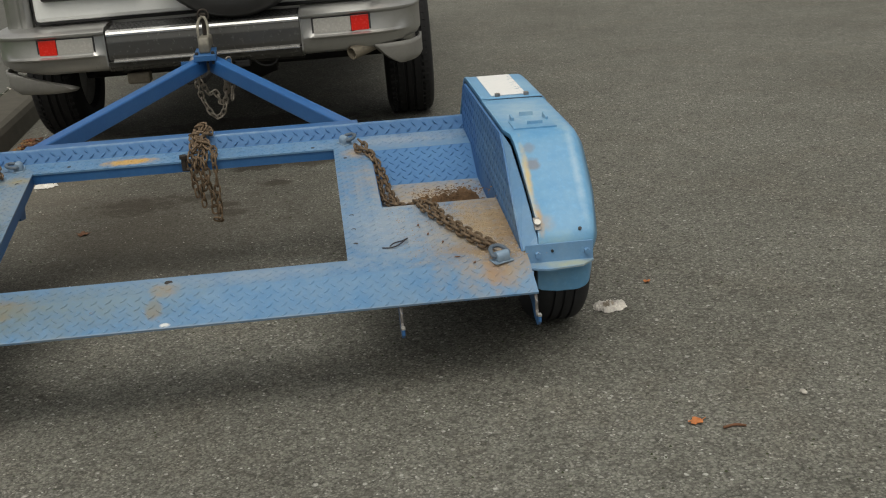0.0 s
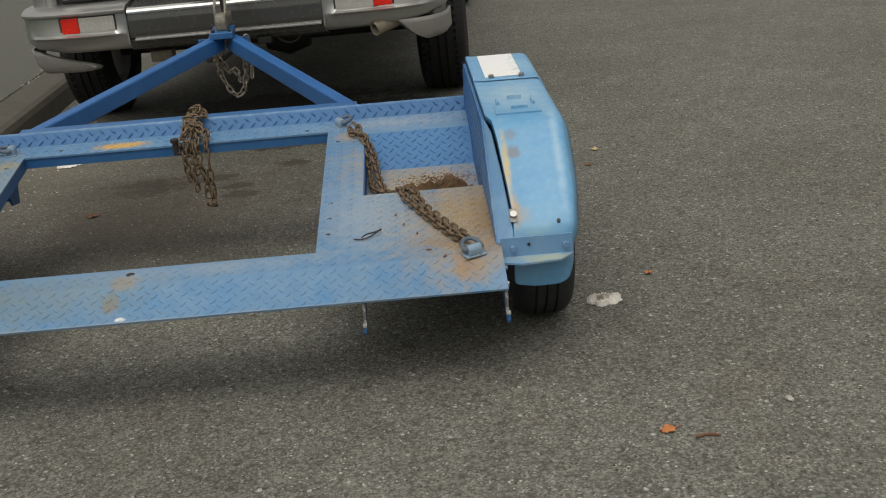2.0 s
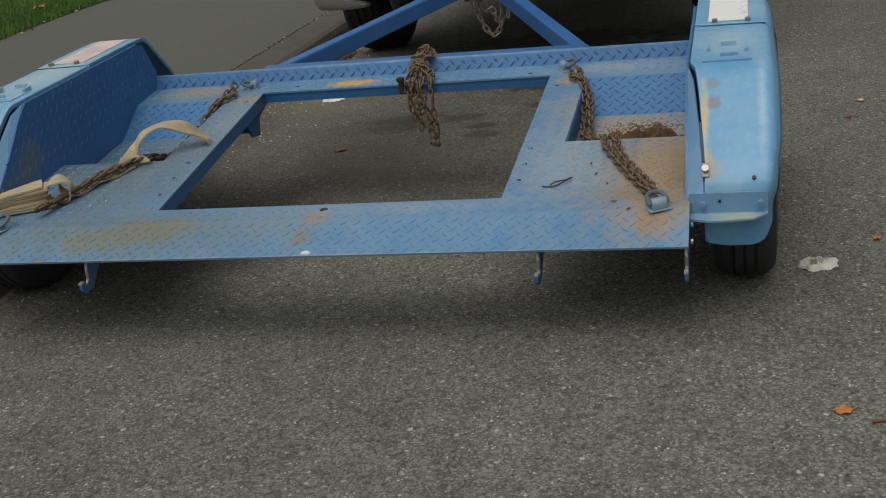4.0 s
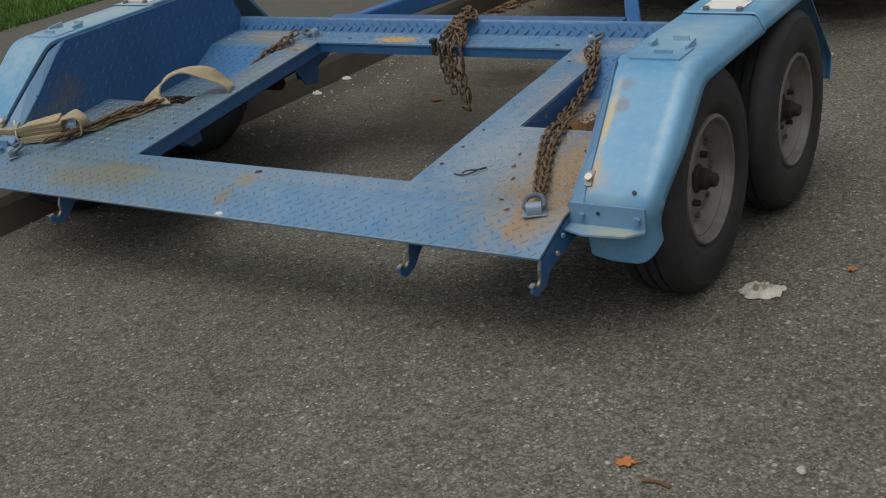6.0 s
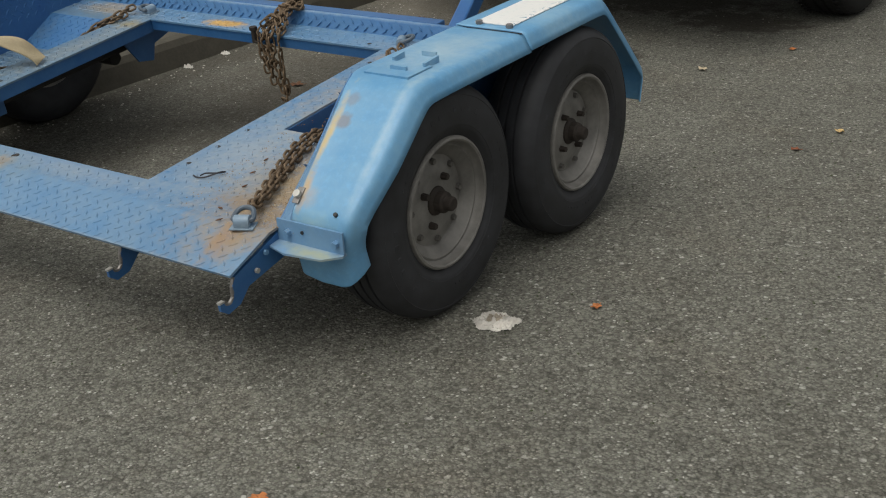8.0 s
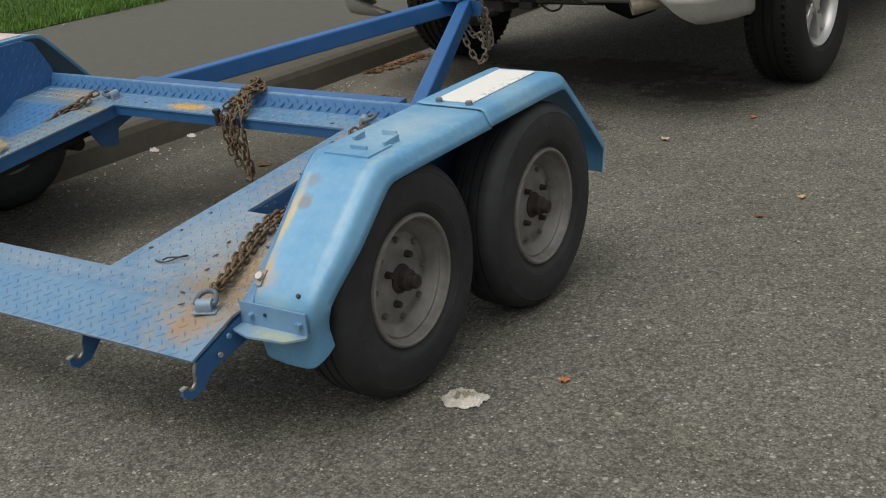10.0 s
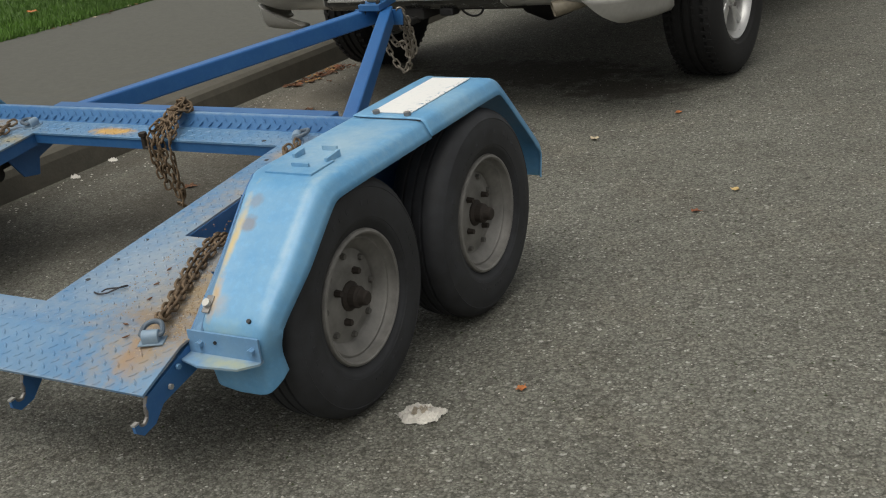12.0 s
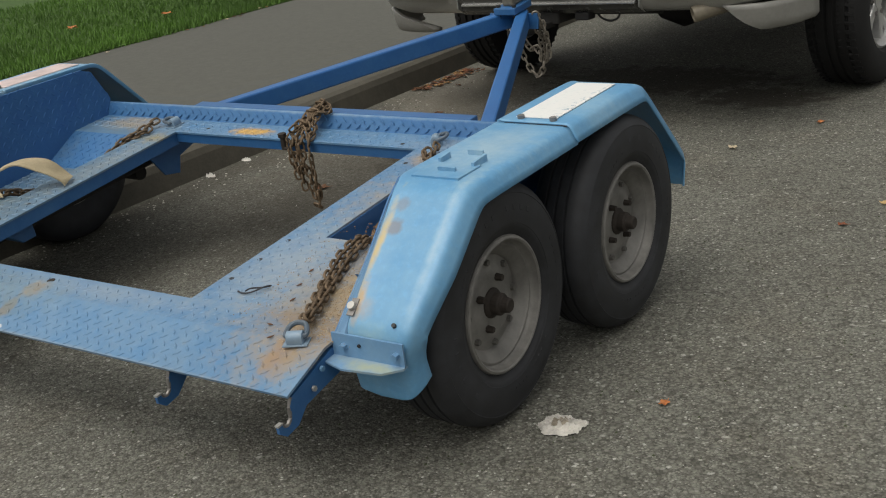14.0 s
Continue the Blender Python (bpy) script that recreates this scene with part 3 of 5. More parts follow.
for sgn in (1, -1):
    # the opening is wider on the kerb side and tapers a little
    sr, sf, p = (S, S, P) if sgn > 0 else (0.495, 0.532, 0.645)
    quad = [(sgn * sr, Y1), (sgn * p, Y1), (sgn * p, Y3), (sgn * sf, Y3)]
    strip = part("runway_strip", extrude_poly(quad, "z", -T, 0), M_deck, trailer)
    lo, hi = min(q[0] for q in quad), max(q[0] for q in quad)
    tread(strip, (lo, Y1, 0), X, Y, hi - lo, Y3 - Y1, lambda u, v: inside(quad, lo + u - sgn * 0.008, Y1 + v))
    a, c = sorted((sgn * p, sgn * (W if sgn > 0 else WL)))
    run = part("runway_plate", box(a, c, Y1, Y2, -T, 0), M_deck, trailer)
    tread(run, (a, Y1, 0), X, Y, c - a, Y2 - Y1)
    YS = 0.945
    pk = part("wheel_pocket_plate", box(a, c, Y2 + 0.002, YS, -0.072 - T, -0.072), M_deck, trailer, "dusty checker-plate wheel pocket")
    sl = part("wheel_stop_plate", extrude_poly(sheet([(YS, -0.072), (YP, 0.0)], T), "x", a, c), M_slope, trailer, "blue sloping checker plate")
    part("pocket_ledge", box(a, c, YP, Y3, -T, 0.0), M_deck, trailer)
    tread(sl, (a, YS, -0.072), X, (0, YP - YS, 0.072), c - a, math.hypot(YP - YS, 0.072), None, 0.0188, M_slope, 0.0026)
    tread(pk, (a, Y2, -0.072), X, Y, c - a, YS - Y2)
    part("pocket_side", box(sgn * p - 0.003, sgn * p + 0.003, Y2, YP, -0.078, -T), M_frame, trailer)
    part("pocket_end", box(a, c, Y2 - 0.006, Y2, -0.078, -T), M_frame, trailer)
    rail = [(sgn * (sr + 0.004), Y1 + 0.03), (sgn * (sr + 0.012), Y1 + 0.03), (sgn * (sf + 0.012), Y3 + 0.01), (sgn * (sf + 0.004), Y3 + 0.01)]
    part("inner_rail", extrude_poly(rail, "z", -0.046, -T), M_frame, trailer)
    # brackets that carry the axles
    front = [(0.99, -0.040), (1.055, -0.055), (1.11, -0.145), (1.175, -0.162), (1.195, -0.105), (1.31, -0.078), (1.31, -0.012), (0.99, -0.012)]
    part("axle_bracket", extrude_poly(front, "x", *sorted((sgn * (p - 0.060), sgn * (p - 0.052))), 0.0015), M_frame, trailer)
    part("bracket_web", box(*sorted((sgn * (p - 0.052), sgn * (p + 0.03))), 1.165, 1.173, -0.150, -0.012), M_frame, trailer)
    rear = [(0.424, -0.012), (0.43, -0.052), (0.505, -0.118), (0.555, -0.118), (0.552, -0.012)]
    part("axle_bracket", extrude_poly(rear, "x", *sorted((sgn * (p - 0.060), sgn * (p + 0.02))), 0.003), M_frame, trailer)
    # unseen dark beam, added to fill the shaded hollow below the pocket
    part("suspension_unit", box(*sorted((sgn * (p + 0.03), sgn * (p + 0.12))), 0.44, 1.18, -0.125, -0.080, 0.01), M_under, trailer)
fp = part("front_deck_plate", box(-WL, W, Y3, Y4, -T, 0.0), M_deck, trailer, "blue checker plate with an orange worn patch")
fu = part("front_upstand", extrude_poly(sheet([(Y4, 0.0), (Y4 + 0.022, 0.042), (Y4 + 0.034, 0.042)], T), "x", -WL, W), M_slope, trailer, "blue checker-plate upstand")
tread(fp, (-WL, Y3, 0), X, Y, WL + W, Y4 - Y3)
tread(fu, (-WL, Y4 - 0.001, 0.003), X, (0, 0.022, 0.042), WL + W, 0.0474, None, 0.0188, M_slope, 0.0026)
part("front_cross_member", box(-WL, W, Y3 + 0.004, Y3 + 0.010, -0.038, -T), M_frame, trailer)
part("front_rail", box(-0.585, 0.566, 1.314, 1.356, -0.03, 0.036, 0.003), M_frame, trailer)
part("rear_cross_member", box(-WL + 0.01, W - 0.01, Y1 - 0.05, Y1 - 0.044, -0.06, -T), M_frame, trailer)
for sgn in (1, -1):
    part("wheel_arch_rail", box(*sorted(((W - 0.002, W - 0.05) if sgn > 0 else (0.002 - WL, 0.05 - WL))), Y2, Y4, -0.13, -0.08, 0.004), M_frame, trailer)


def beam(a, c, w, h):
    """A box beam from a to c, upright."""
    a, c = Vector(a), Vector(c)
    b = box(-w / 2, w / 2, 0, (c - a).length, -h, 0, 0.006)
    d = (c - a).normalized()
    side = d.cross(Vector((0, 0, 1))).normalized()
    m = Matrix((side, d, side.cross(d))).transposed().to_4x4()
    b.transform(Matrix.Translation(a) @ m)
    return b


TIP = -0.045   # the coupling stands a little towards the kerb
for foot, tip, z0, z1 in ((0.588, TIP + 0.028, -0.004, -0.012), (-0.614, TIP - 0.022, 0.004, -0.010)):
    part("drawbar_arm", beam((foot, 1.352, z0), (tip, 2.65, z1), 0.048, 0.068), M_drawbar, trailer)
for sgn in (1, -1):
    x = TIP + sgn * 0.085
    part("chain_lug", extrude_poly([(x - 0.024, -0.085), (x + 0.020, -0.085), (x + 0.026, -0.050), (x + 0.022, -0.020), (x - 0.030, -0.020)], "y", 2.625, 2.633, 0.001), M_frame, trailer)
# coupling at the tip of the drawbar: a plate, the cast housing on it and its wire handle
part("coupling_plate", extrude_poly([(TIP - 0.050, 2.555), (TIP + 0.050, 2.555), (TIP + 0.046, 2.70), (TIP - 0.046, 2.70)], "z", -0.008, 0.020, 0.003), M_frame, trailer)
cb = part("coupling", extrude_poly([(2.585, 0.020), (2.585, 0.062), (2.600, 0.088), (2.640, 0.092), (2.665, 0.070), (2.74, 0.060), (2.79, 0.066), (2.805, 0.050), (2.80, 0.012), (2.74, 0.010), (2.70, 0.020)], "x", TIP - 0.025, TIP + 0.025, 0.009), M_coupling, trailer, "worn grey steel ball coupling")
part("locking_lever", tube([(TIP - 0.020, 2.61, 0.07), (TIP - 0.022, 2.63, 0.12), (TIP - 0.020, 2.68, 0.145), (TIP - 0.008, 2.72, 0.155), (TIP + 0.010, 2.71, 0.150), (TIP + 0.020, 2.67, 0.12), (TIP + 0.020, 2.63, 0.08)], 0.0065, 8, False, 4), M_coupling, cb, smooth=True)
part("coupling_pin", merge(rod((TIP, 2.735, 0.05), (TIP, 2.735, 0.155), 0.011, 10), rod((TIP, 2.735, 0.152), (TIP, 2.735, 0.170), 0.015, 8)), M_hub, cb)
part("pin_ring", tube([(TIP + 0.024 * math.cos(a), 2.735, 0.160 + 0.028 * math.sin(a)) for a in (0, 1.05, 2.1, 3.14, 4.2, 5.25)], 0.0045, 8, True, 4), M_hub, cb, smooth=True)
for x, y in ((TIP - 0.036, 2.575), (TIP + 0.036, 2.575)):
    part("plate_bolt", rod((x, y, -0.025), (x, y, 0.030), 0.009, 6), M_under, trailer)


# rear hooks under the deck
def hook(x, long):
    poly = [(0.155 if long else 0.05, -0.010 if long else -0.026), (0.16 if long else 0.06, -0.075), (0.03, -0.088), (-0.004, -0.115), (-0.042, -0.119), (-0.060, -0.103), (-0.060, -0.084), (-0.049, -0.084),
            (-0.045, -0.096), (-0.030, -0.100), (-0.018, -0.088), (-0.016, -0.064), (-0.004, -0.046), (0.0, -0.046)]
    tip = part("worn_tip", box(x - 0.0048, x + 0.0048, -0.0615, -0.0475, -0.087, -0.0825), M_bright, trailer, "bare steel hook tip")
    edge = [(x, -0.047, -0.086), (x, -0.044, -0.095), (x, -0.031, -0.099), (x, -0.019, -0.088), (x, -0.016, -0.066), (x, -0.006, -0.048)]
    part("worn_edge", tube(edge, 0.0046, 6, False, 3), M_nut, trailer, "scraped bare steel hook edge", smooth=True)
    return part("ramp_hook", extrude_poly(poly, "x", x - 0.004, x + 0.004), M_frame, trailer, "blue painted steel hook")


for x in (W - 0.006, 0.59, -0.62, -WL + 0.006):
    hook(x, abs(x) > 0.8)


# mudguards
GUARD = [(0.165, -0.130), (0.156, -0.05), (0.154, 0.0), (0.166, 0.045), (0.30, 0.143), (0.405, 0.220), (0.435, 0.234), (0.47, 0.238), (0.88, 0.207), (0.881, 0.207), (1.25, 0.180), (1.285, 0.168), (1.31, 0.145), (1.50, -0.09), (1.515, -0.12), (1.49, -0.20)]
SEC = [(0.020, -0.010), (0.021, 0.002), (0.026, 0.003), (0.034, 0.001), (0.09, 0.0005), (0.145, 0.0), (0.160, 0.0), (0.174, -0.0003), (0.187, -0.0008), (0.193, -0.002), (0.199, -0.0045), (0.2045, -0.0095), (0.209, -0.018), (0.214, -0.028), (0.222, -0.043)]


def opening(y):
    """How far the guard's inner edge stands off the side wall: it laps over it in front and gapes towards the rear."""
    return float(np.interp(y, (0.20, 0.38, 0.44, 0.47), (0.024, 0.006, -0.004, -0.019)))


def rounded(line, times=2):
    """The same line with its corners cut."""
    for _ in range(times):
        out = [line[0]]
        for (x0, y0), (x1, y1) in zip(line, line[1:]):
            out += [(x0 * 0.8 + x1 * 0.2, y0 * 0.8 + y1 * 0.2), (x0 * 0.2 + x1 * 0.8, y0 * 0.2 + y1 * 0.8)]
        line = out + [line[-1]]
    return line


def guard_shell(sgn, line, name, raise_by, label):
    b = bmesh.new()
    first = line[0]
    line = rounded(line)
    xi = sgn * (W - 0.002)
    n = len(line)
    rows = []
    for i, p in enumerate(line):
        a, c = Vector(line[max(0, i - 1)]), Vector(line[min(n - 1, i + 1)])
        d = (c - a).normalized()
        nrm = Vector((-d.y, d.x))
        row = []
        for u, v in SEC:
            q = Vector(p) + nrm * (v + raise_by)
            row.append(b.verts.new((xi + sgn * (u + (opening(q.x) * (1 - u / 0.15) if u < 0.15 else 0)), q.x, q.y)))
        rows.append(row)
    for r, q in zip(rows, rows[1:]):
        for j in range(len(SEC) - 1):
            b.faces.new((r[j], r[j + 1], q[j + 1], q[j]))
    # round the lower outer corner of the rear apron
    if first == GUARD[0]:
        for row in rows:
            for v in row:
                low = min(1.0, max(0.0, (0.10 - v.co.z) / 0.16))
                u = (abs(v.co.x) - abs(xi)) * (1 - 0.13 * low)
                v.co.x = xi + sgn * u
                least = -0.130 + 0.05 * max(0.0, 1 - u / 0.06) ** 1.3 + 0.060 - math.sqrt(max(0.0, 0.060 ** 2 - max(0.0, min(0.060, u - 0.136)) ** 2))
                if v.co.z < 0:
                    v.co.z = least + (v.co.z + 0.13) * -least / 0.13
    bmesh.ops.recalc_face_normals(b, faces=b.faces[:])
    g = part(name, b, M_guard, trailer, label, smooth=True)
    mod = g.modifiers.new("thickness", "SOLIDIFY")
    mod.thickness, mod.offset = 0.004, 0
    return g


def mudguard(sgn):
    rear = guard_shell(sgn, GUARD[:9], "mudguard_rear", 0.0, "light blue mudguard with chipped yellow edge")
    fr = guard_shell(sgn, GUARD[9:], "mudguard_front", 0.004, "light blue mudguard with a white panel")
    xi = sgn * (W - 0.006)
    wall = [(0.150, -0.014), (0.160, 0.004), (0.178, 0.016), (0.314, 0.112), (0.420, 0.200), (0.472, 0.2315), (1.20, 0.179), (1.24, 0.160), (1.292, 0.045), (1.27, -0.014), (1.10, -0.014), (0.95, -0.090), (Y2 + 0.003, -0.090), (Y2 + 0.003, -0.014)]
    w = part("mudguard_side", extrude_poly(wall, "x", *sorted((xi, xi - sgn * 0.005))), M_wall, trailer, "blue checker-plate side wall")
    if sgn > 0:
        tread(w, (xi - 0.005, 1.3, 0), (0, -1, 0), (0, 0, 1), 1.25, 0.25, lambda a, c: inside(wall, 1.3 - a, c), 0.0188, M_wall, 0.0013)
    else:
        tread(w, (xi + 0.005, 0.05, 0), (0, 1, 0), (0, 0, 1), 1.25, 0.25, lambda a, c: inside(wall, 0.05 + a, c), 0.0188, M_wall, 0.0013)
    # edge folded over the guard along the rear slope
    low = [(0.155, 0.002), (0.178, 0.016), (0.314, 0.112), (0.420, 0.198), (0.472, 0.229), (1.20, 0.1765)]
    high = [(0.150, 0.020), (0.166, 0.038), (0.300, 0.134), (0.412, 0.214), (0.468, 0.2335), (1.20, 0.181)]
    fb = bmesh.new()
    rows = [[fb.verts.new((xi, *q)) for q in low], [fb.verts.new((xi + sgn * (0.014 + max(-0.013, opening(q[0]))), *q)) for q in high], [fb.verts.new((xi + sgn * (0.017 + max(-0.013, opening(q[0]))), q[0] + 0.002, q[1] - 0.004)) for q in high], [fb.verts.new((xi + sgn * 0.004, q[0] + 0.002, q[1] - 0.004)) for q in low]]
    for r, q in zip(rows, rows[1:] + rows[:1]):
        for k in range(len(low) - 1):
            fb.faces.new((r[k], r[k + 1], q[k + 1], q[k]))
    flange = part("folded_edge", fb, M_frame_light, trailer)
    # sticker-like white panel
    g2 = [(0.912, 0.2138), (1.236, 0.1902)]
    # flat black strip stands in for the shaded gap at the panel overlap
    part("joint_seal", extrude_poly(sheet([(0.876, 0.2105), (0.879, 0.2103)], 0.003), "x", *sorted((sgn * 0.967, sgn * 1.140))), M_black, fr)
    part("white_panel", extrude_poly(sheet(g2, 0.002), "x", *sorted((sgn * 0.982, sgn * 1.094))), M_sticker if sgn > 0 else M_sticker_faded, fr, "white panel with chipped edges")
    for x, y in ((1.0, 0.905), (1.092, 0.90)):
        z = 0.207 - (y - 0.88) * 0.073
        part("bolt", rod((sgn * x, y, z + 0.002), (sgn * x, y, z + 0.016), 0.009, 6), M_nut, fr)
    # lamp mounting plate with four upright tabs
    pl = [(0.466, 0.2435), (0.560, 0.2370)]
    lp = part("mounting_plate", extrude_poly(sheet(pl, 0.005), "x", *sorted((sgn * 0.975, sgn * 1.098))), M_guard, rear)
    for x0, x1, y0, y1 in ((1.02, 1.065, 0.505, 0.511), (0.985, 0.992, 0.56, 0.60), (1.082, 1.089, 0.545, 0.60), (1.02, 1.06, 0.628, 0.634)):
        z = 0.238 - (y0 - 0.47) * 0.075
        part("tab", box(*sorted((sgn * x0, sgn * x1)), y0, y1, z - 0.002, z + 0.014), M_guard, rear)
    # bracket from the deck's side to the apron
    leaf = [(0.141, -0.032), (0.145, 0.020), (0.150, 0.020), (0.146, -0.032)]
    br = part("angle_bracket", extrude_poly(leaf, "x", *sorted((sgn * (W - 0.002), sgn * 1.125))), M_frame_light, trailer, "pale blue angle bracket")
    low = [(sgn * (W - 0.002), 0.150), (sgn * 1.125, 0.150), (sgn * 1.125, 0.135), (sgn * 1.09, 0.105), (sgn * (W + 0.05), 0.095), (sgn * (W - 0.002), 0.11)]
    part("shelf", extrude_poly(low, "z", -0.035, -0.030), M_shelf, br)
    for x in (W + 0.03, 1.108):
        part("bolt", rod((sgn * x, 0.146, -0.006), (sgn * x, 0.131, -0.006), 0.008, 6), M_frame_light, br)
    part("bolt_hole", rod((sgn * (W + 0.07), 0.146, 0.0), (sgn * (W + 0.07), 0.1405, 0.0), 0.004, 10), M_black, br)
    part("bolt", rod((sgn * (W + 0.002), 0.09, -0.035), (sgn * (W + 0.008), 0.09, -0.035), 0.0065, 6), M_frame_light, trailer)
    part("bolt", rod((sgn * (W + 0.002), 0.055, -0.062), (sgn * (W + 0.008), 0.055, -0.062), 0.0065, 6), M_bright, trailer)
    # bright rivet with its washer plate, and a drilled hole
    m = Matrix.Translation((sgn * 0.982, 0.186, 0.063)) @ pose(0, 0, 0, 36, 0, 0)
    rv = part("rivet_plate", box(-0.009, 0.009, -0.020, 0.020, 0.0, 0.003, 0.001), M_nut, rear, "bright zinc rivet plate", at=m)
    part("rivet", rod((0, 0, 0.004), (0, 0, 0.012), 0.009, 12), M_bright, rv)
    part("drilled_hole", rod((sgn * 1.095, 0.170, 0.0445), (sgn * 1.095, 0.1667, 0.0492), 0.005, 10), M_black, rear)
    part("guard_stay", box(*sorted((sgn * 0.97, sgn * 1.0)), 0.80, 0.825, -0.13, 0.205), M_frame, trailer)


mudguard(1)
before = set(trailer.children)
mudguard(-1)
# the kerb-side guard stands further out, on the wider half of the deck
for o in trailer.children:
    if o not in before:
        o.location += Vector((W - WL, 0, 0.012))


# wheels
def wheel(parent, m, r=0.282, rim=0.150):
    """A trailer wheel about x; the outer side towards +x before turning."""
    disc = [(0.056, rim + 0.009), (0.068, rim + 0.010), (0.075, rim + 0.007), (0.077, rim + 0.002), (0.074, rim - 0.002), (0.064, rim - 0.004), (0.056, rim - 0.006), (0.053, rim - 0.009), (0.055, rim - 0.012), (0.055, rim - 0.015), (0.048, rim - 0.018), (0.036, rim - 0.036), (0.031, rim - 0.038), (0.027, rim - 0.040),
            (0.028, rim - 0.047), (0.031, 0.088), (0.035, 0.080), (0.036, 0.072), (0.036, 0.03), (0.01, 0.03), (0.01, 0.085), (0.005, rim - 0.05), (-0.03, rim - 0.03), (-0.06, rim - 0.012), (-0.06, rim + 0.005)]
    wh = part("wheel", revolve(disc, 64), M_rim, parent, "grey painted steel trailer wheel", at=m, smooth=True)
    h = r - rim
    prof = [(0.058, rim + 0.002), (0.068, rim + 0.010), (0.0760, rim + h * 0.20), (0.0775, rim + h * 0.21), (0.0790, rim + h * 0.27), (0.0800, rim + h * 0.275), (0.0815, rim + h * 0.38), (0.083, rim + h * 0.5), (0.0815, rim + h * 0.66), (0.0775, rim + h * 0.78), (0.0785, rim + h * 0.79), (0.0715, r - 0.017), (0.060, r - 0.006), (0.045, r - 0.001),
            (0.032, r), (0.030, r - 0.007), (0.026, r - 0.007), (0.024, r), (0.004, r), (0.002, r - 0.007), (-0.002, r - 0.007), (-0.004, r), (-0.024, r), (-0.026, r - 0.007), (-0.030, r - 0.007),
            (-0.032, r), (-0.045, r - 0.001), (-0.060, r - 0.006), (-0.075, r - 0.022), (-0.082, rim + 0.08), (-0.08, rim + 0.05), (-0.066, rim + 0.018), (-0.06, rim)]
    part("tyre", revolve(prof, 72), M_tyre, wh, "worn black rubber tyre", smooth=True)
    hub = [(0.030, 0.037), (0.040, 0.035), (0.044, 0.030), (0.046, 0.027), (0.062, 0.026), (0.066, 0.023), (0.067, 0.020), (0.070, 0.0185), (0.083, 0.017), (0.086, 0.014), (0.086, 0.0), (0.03, 0.0)]
    part("hub", revolve(hub, 20, False), M_hub, wh, "rusty brown hub")
    first = None
    for i in range(4):
        a = 2 * math.pi * (i + 0.3) / 4
        p = (0.038, 0.060 * math.cos(a), 0.060 * math.sin(a))
        if first is None:
            first = part("wheel_nut", rod((-0.005, 0, 0), (0.015, 0, 0), 0.0095, 6, None, 0.0075), M_hub, wh, at=Matrix.Translation(p))
        else:
            again(first, "wheel_nut", wh, Matrix.Translation(p))
    first = None
    for i in range(8):
        a = 2 * math.pi * (i + 0.25) / 8
        p = (0.030, 0.097 * math.cos(a), 0.097 * math.sin(a))
        if first is None:
            first = part("rim_bolt", rod((-0.005, 0, 0), (0.009, 0, 0), 0.0085, 6, None, 0.007), M_rim_nut, wh, at=Matrix.Translation(p))
        else:
            again(first, "rim_bolt", wh, Matrix.Translation(p))
    # raised maker's marks and size figures on the sidewall, worn to plain bars
    v, f = [], []
    for a0, n, rr, tall, wide in ((0.3, 9, 0.222, 0.013, 0.030), (2.5, 6, 0.222, 0.013, 0.034), (4.1, 11, 0.203, 0.006, 0.018), (5.4, 8, 0.222, 0.009, 0.022), (1.6, 7, 0.204, 0.006, 0.020)):
        for i in range(n):
            if (i * 7 + n) % 5 == 4:
                continue
            a = a0 + i * wide * 1.9 / 0.21 * 0.5
            k = len(v)
            for da, dr, dx in ((-wide, -tall, 0.0), (wide, -tall, 0.0), (wide, tall, 0.0), (-wide, tall, 0.0), (-wide * 0.8, -tall * 0.8, 0.0012), (wide * 0.8, -tall * 0.8, 0.0012), (wide * 0.8, tall * 0.8, 0.0012), (-wide * 0.8, tall * 0.8, 0.0012)):
                b = a + da * 0.9 / 2 / 0.21 * 0.45
                q = rr + dr / 2
                v.append((0.0815 + 0.0012 - abs(q - 0.216) * 0.09 + dx, q * math.cos(b), q * math.sin(b)))
            f += [(k + 4, k + 5, k + 6, k + 7), (k, k + 1, k + 5, k + 4), (k + 1, k + 2, k + 6, k + 5), (k + 2, k + 3, k + 7, k + 6), (k + 3, k, k + 4, k + 7)]
    me = bpy.data.meshes.new("sidewall_marking")
    me.from_pydata(v, [], f)
    me.materials.append(M_tyre)
    o = new("sidewall_marking", me)
    o.parent = wh
    o["kind"] = "stuff"
    return wh


inv = TR.inverted()
WR = 0.282
for sgn in (1, -1):
    for dx, y, turn in ((0.124, 0.512, 35), (0.150, 1.105, 10)):
        cx = dx if sgn > 0 else -1.888 - dx - 0.050
        wheel(trailer, inv @ pose(cx, y, WR, 0, 0, 0 if sgn > 0 else 180) @ pose(0, 0, 0, turn))
for y in (0.512, 1.105):
    part("axle", rod(inv @ Vector((0.05, y, WR)), inv @ Vector((-0.25, y, WR)), 0.025), M_under, trailer)
    part("axle", rod(inv @ Vector((-1.988, y, WR)), inv @ Vector((-1.638, y, WR)), 0.025), M_under, trailer)

# drilled holes in the deck
for x, y in ((0.498, 0.315), (0.498, 0.42), (0.498, 0.53), (0.40, 1.185), (0.505, 1.05), (-0.539, 0.312), (-0.548, 0.428), (-0.550, 0.541), (-0.42, 1.20), (-0.565, 1.07)):
    part("bolt_hole", rod((x, y, 0.0006), (x, y, -0.004), 0.007, 10), M_black, trailer)
part("bolt_hole", rod((0.0, 0.172, 0.0008), (0.0, 0.172, -0.004), 0.011, 12), M_hub, trailer)


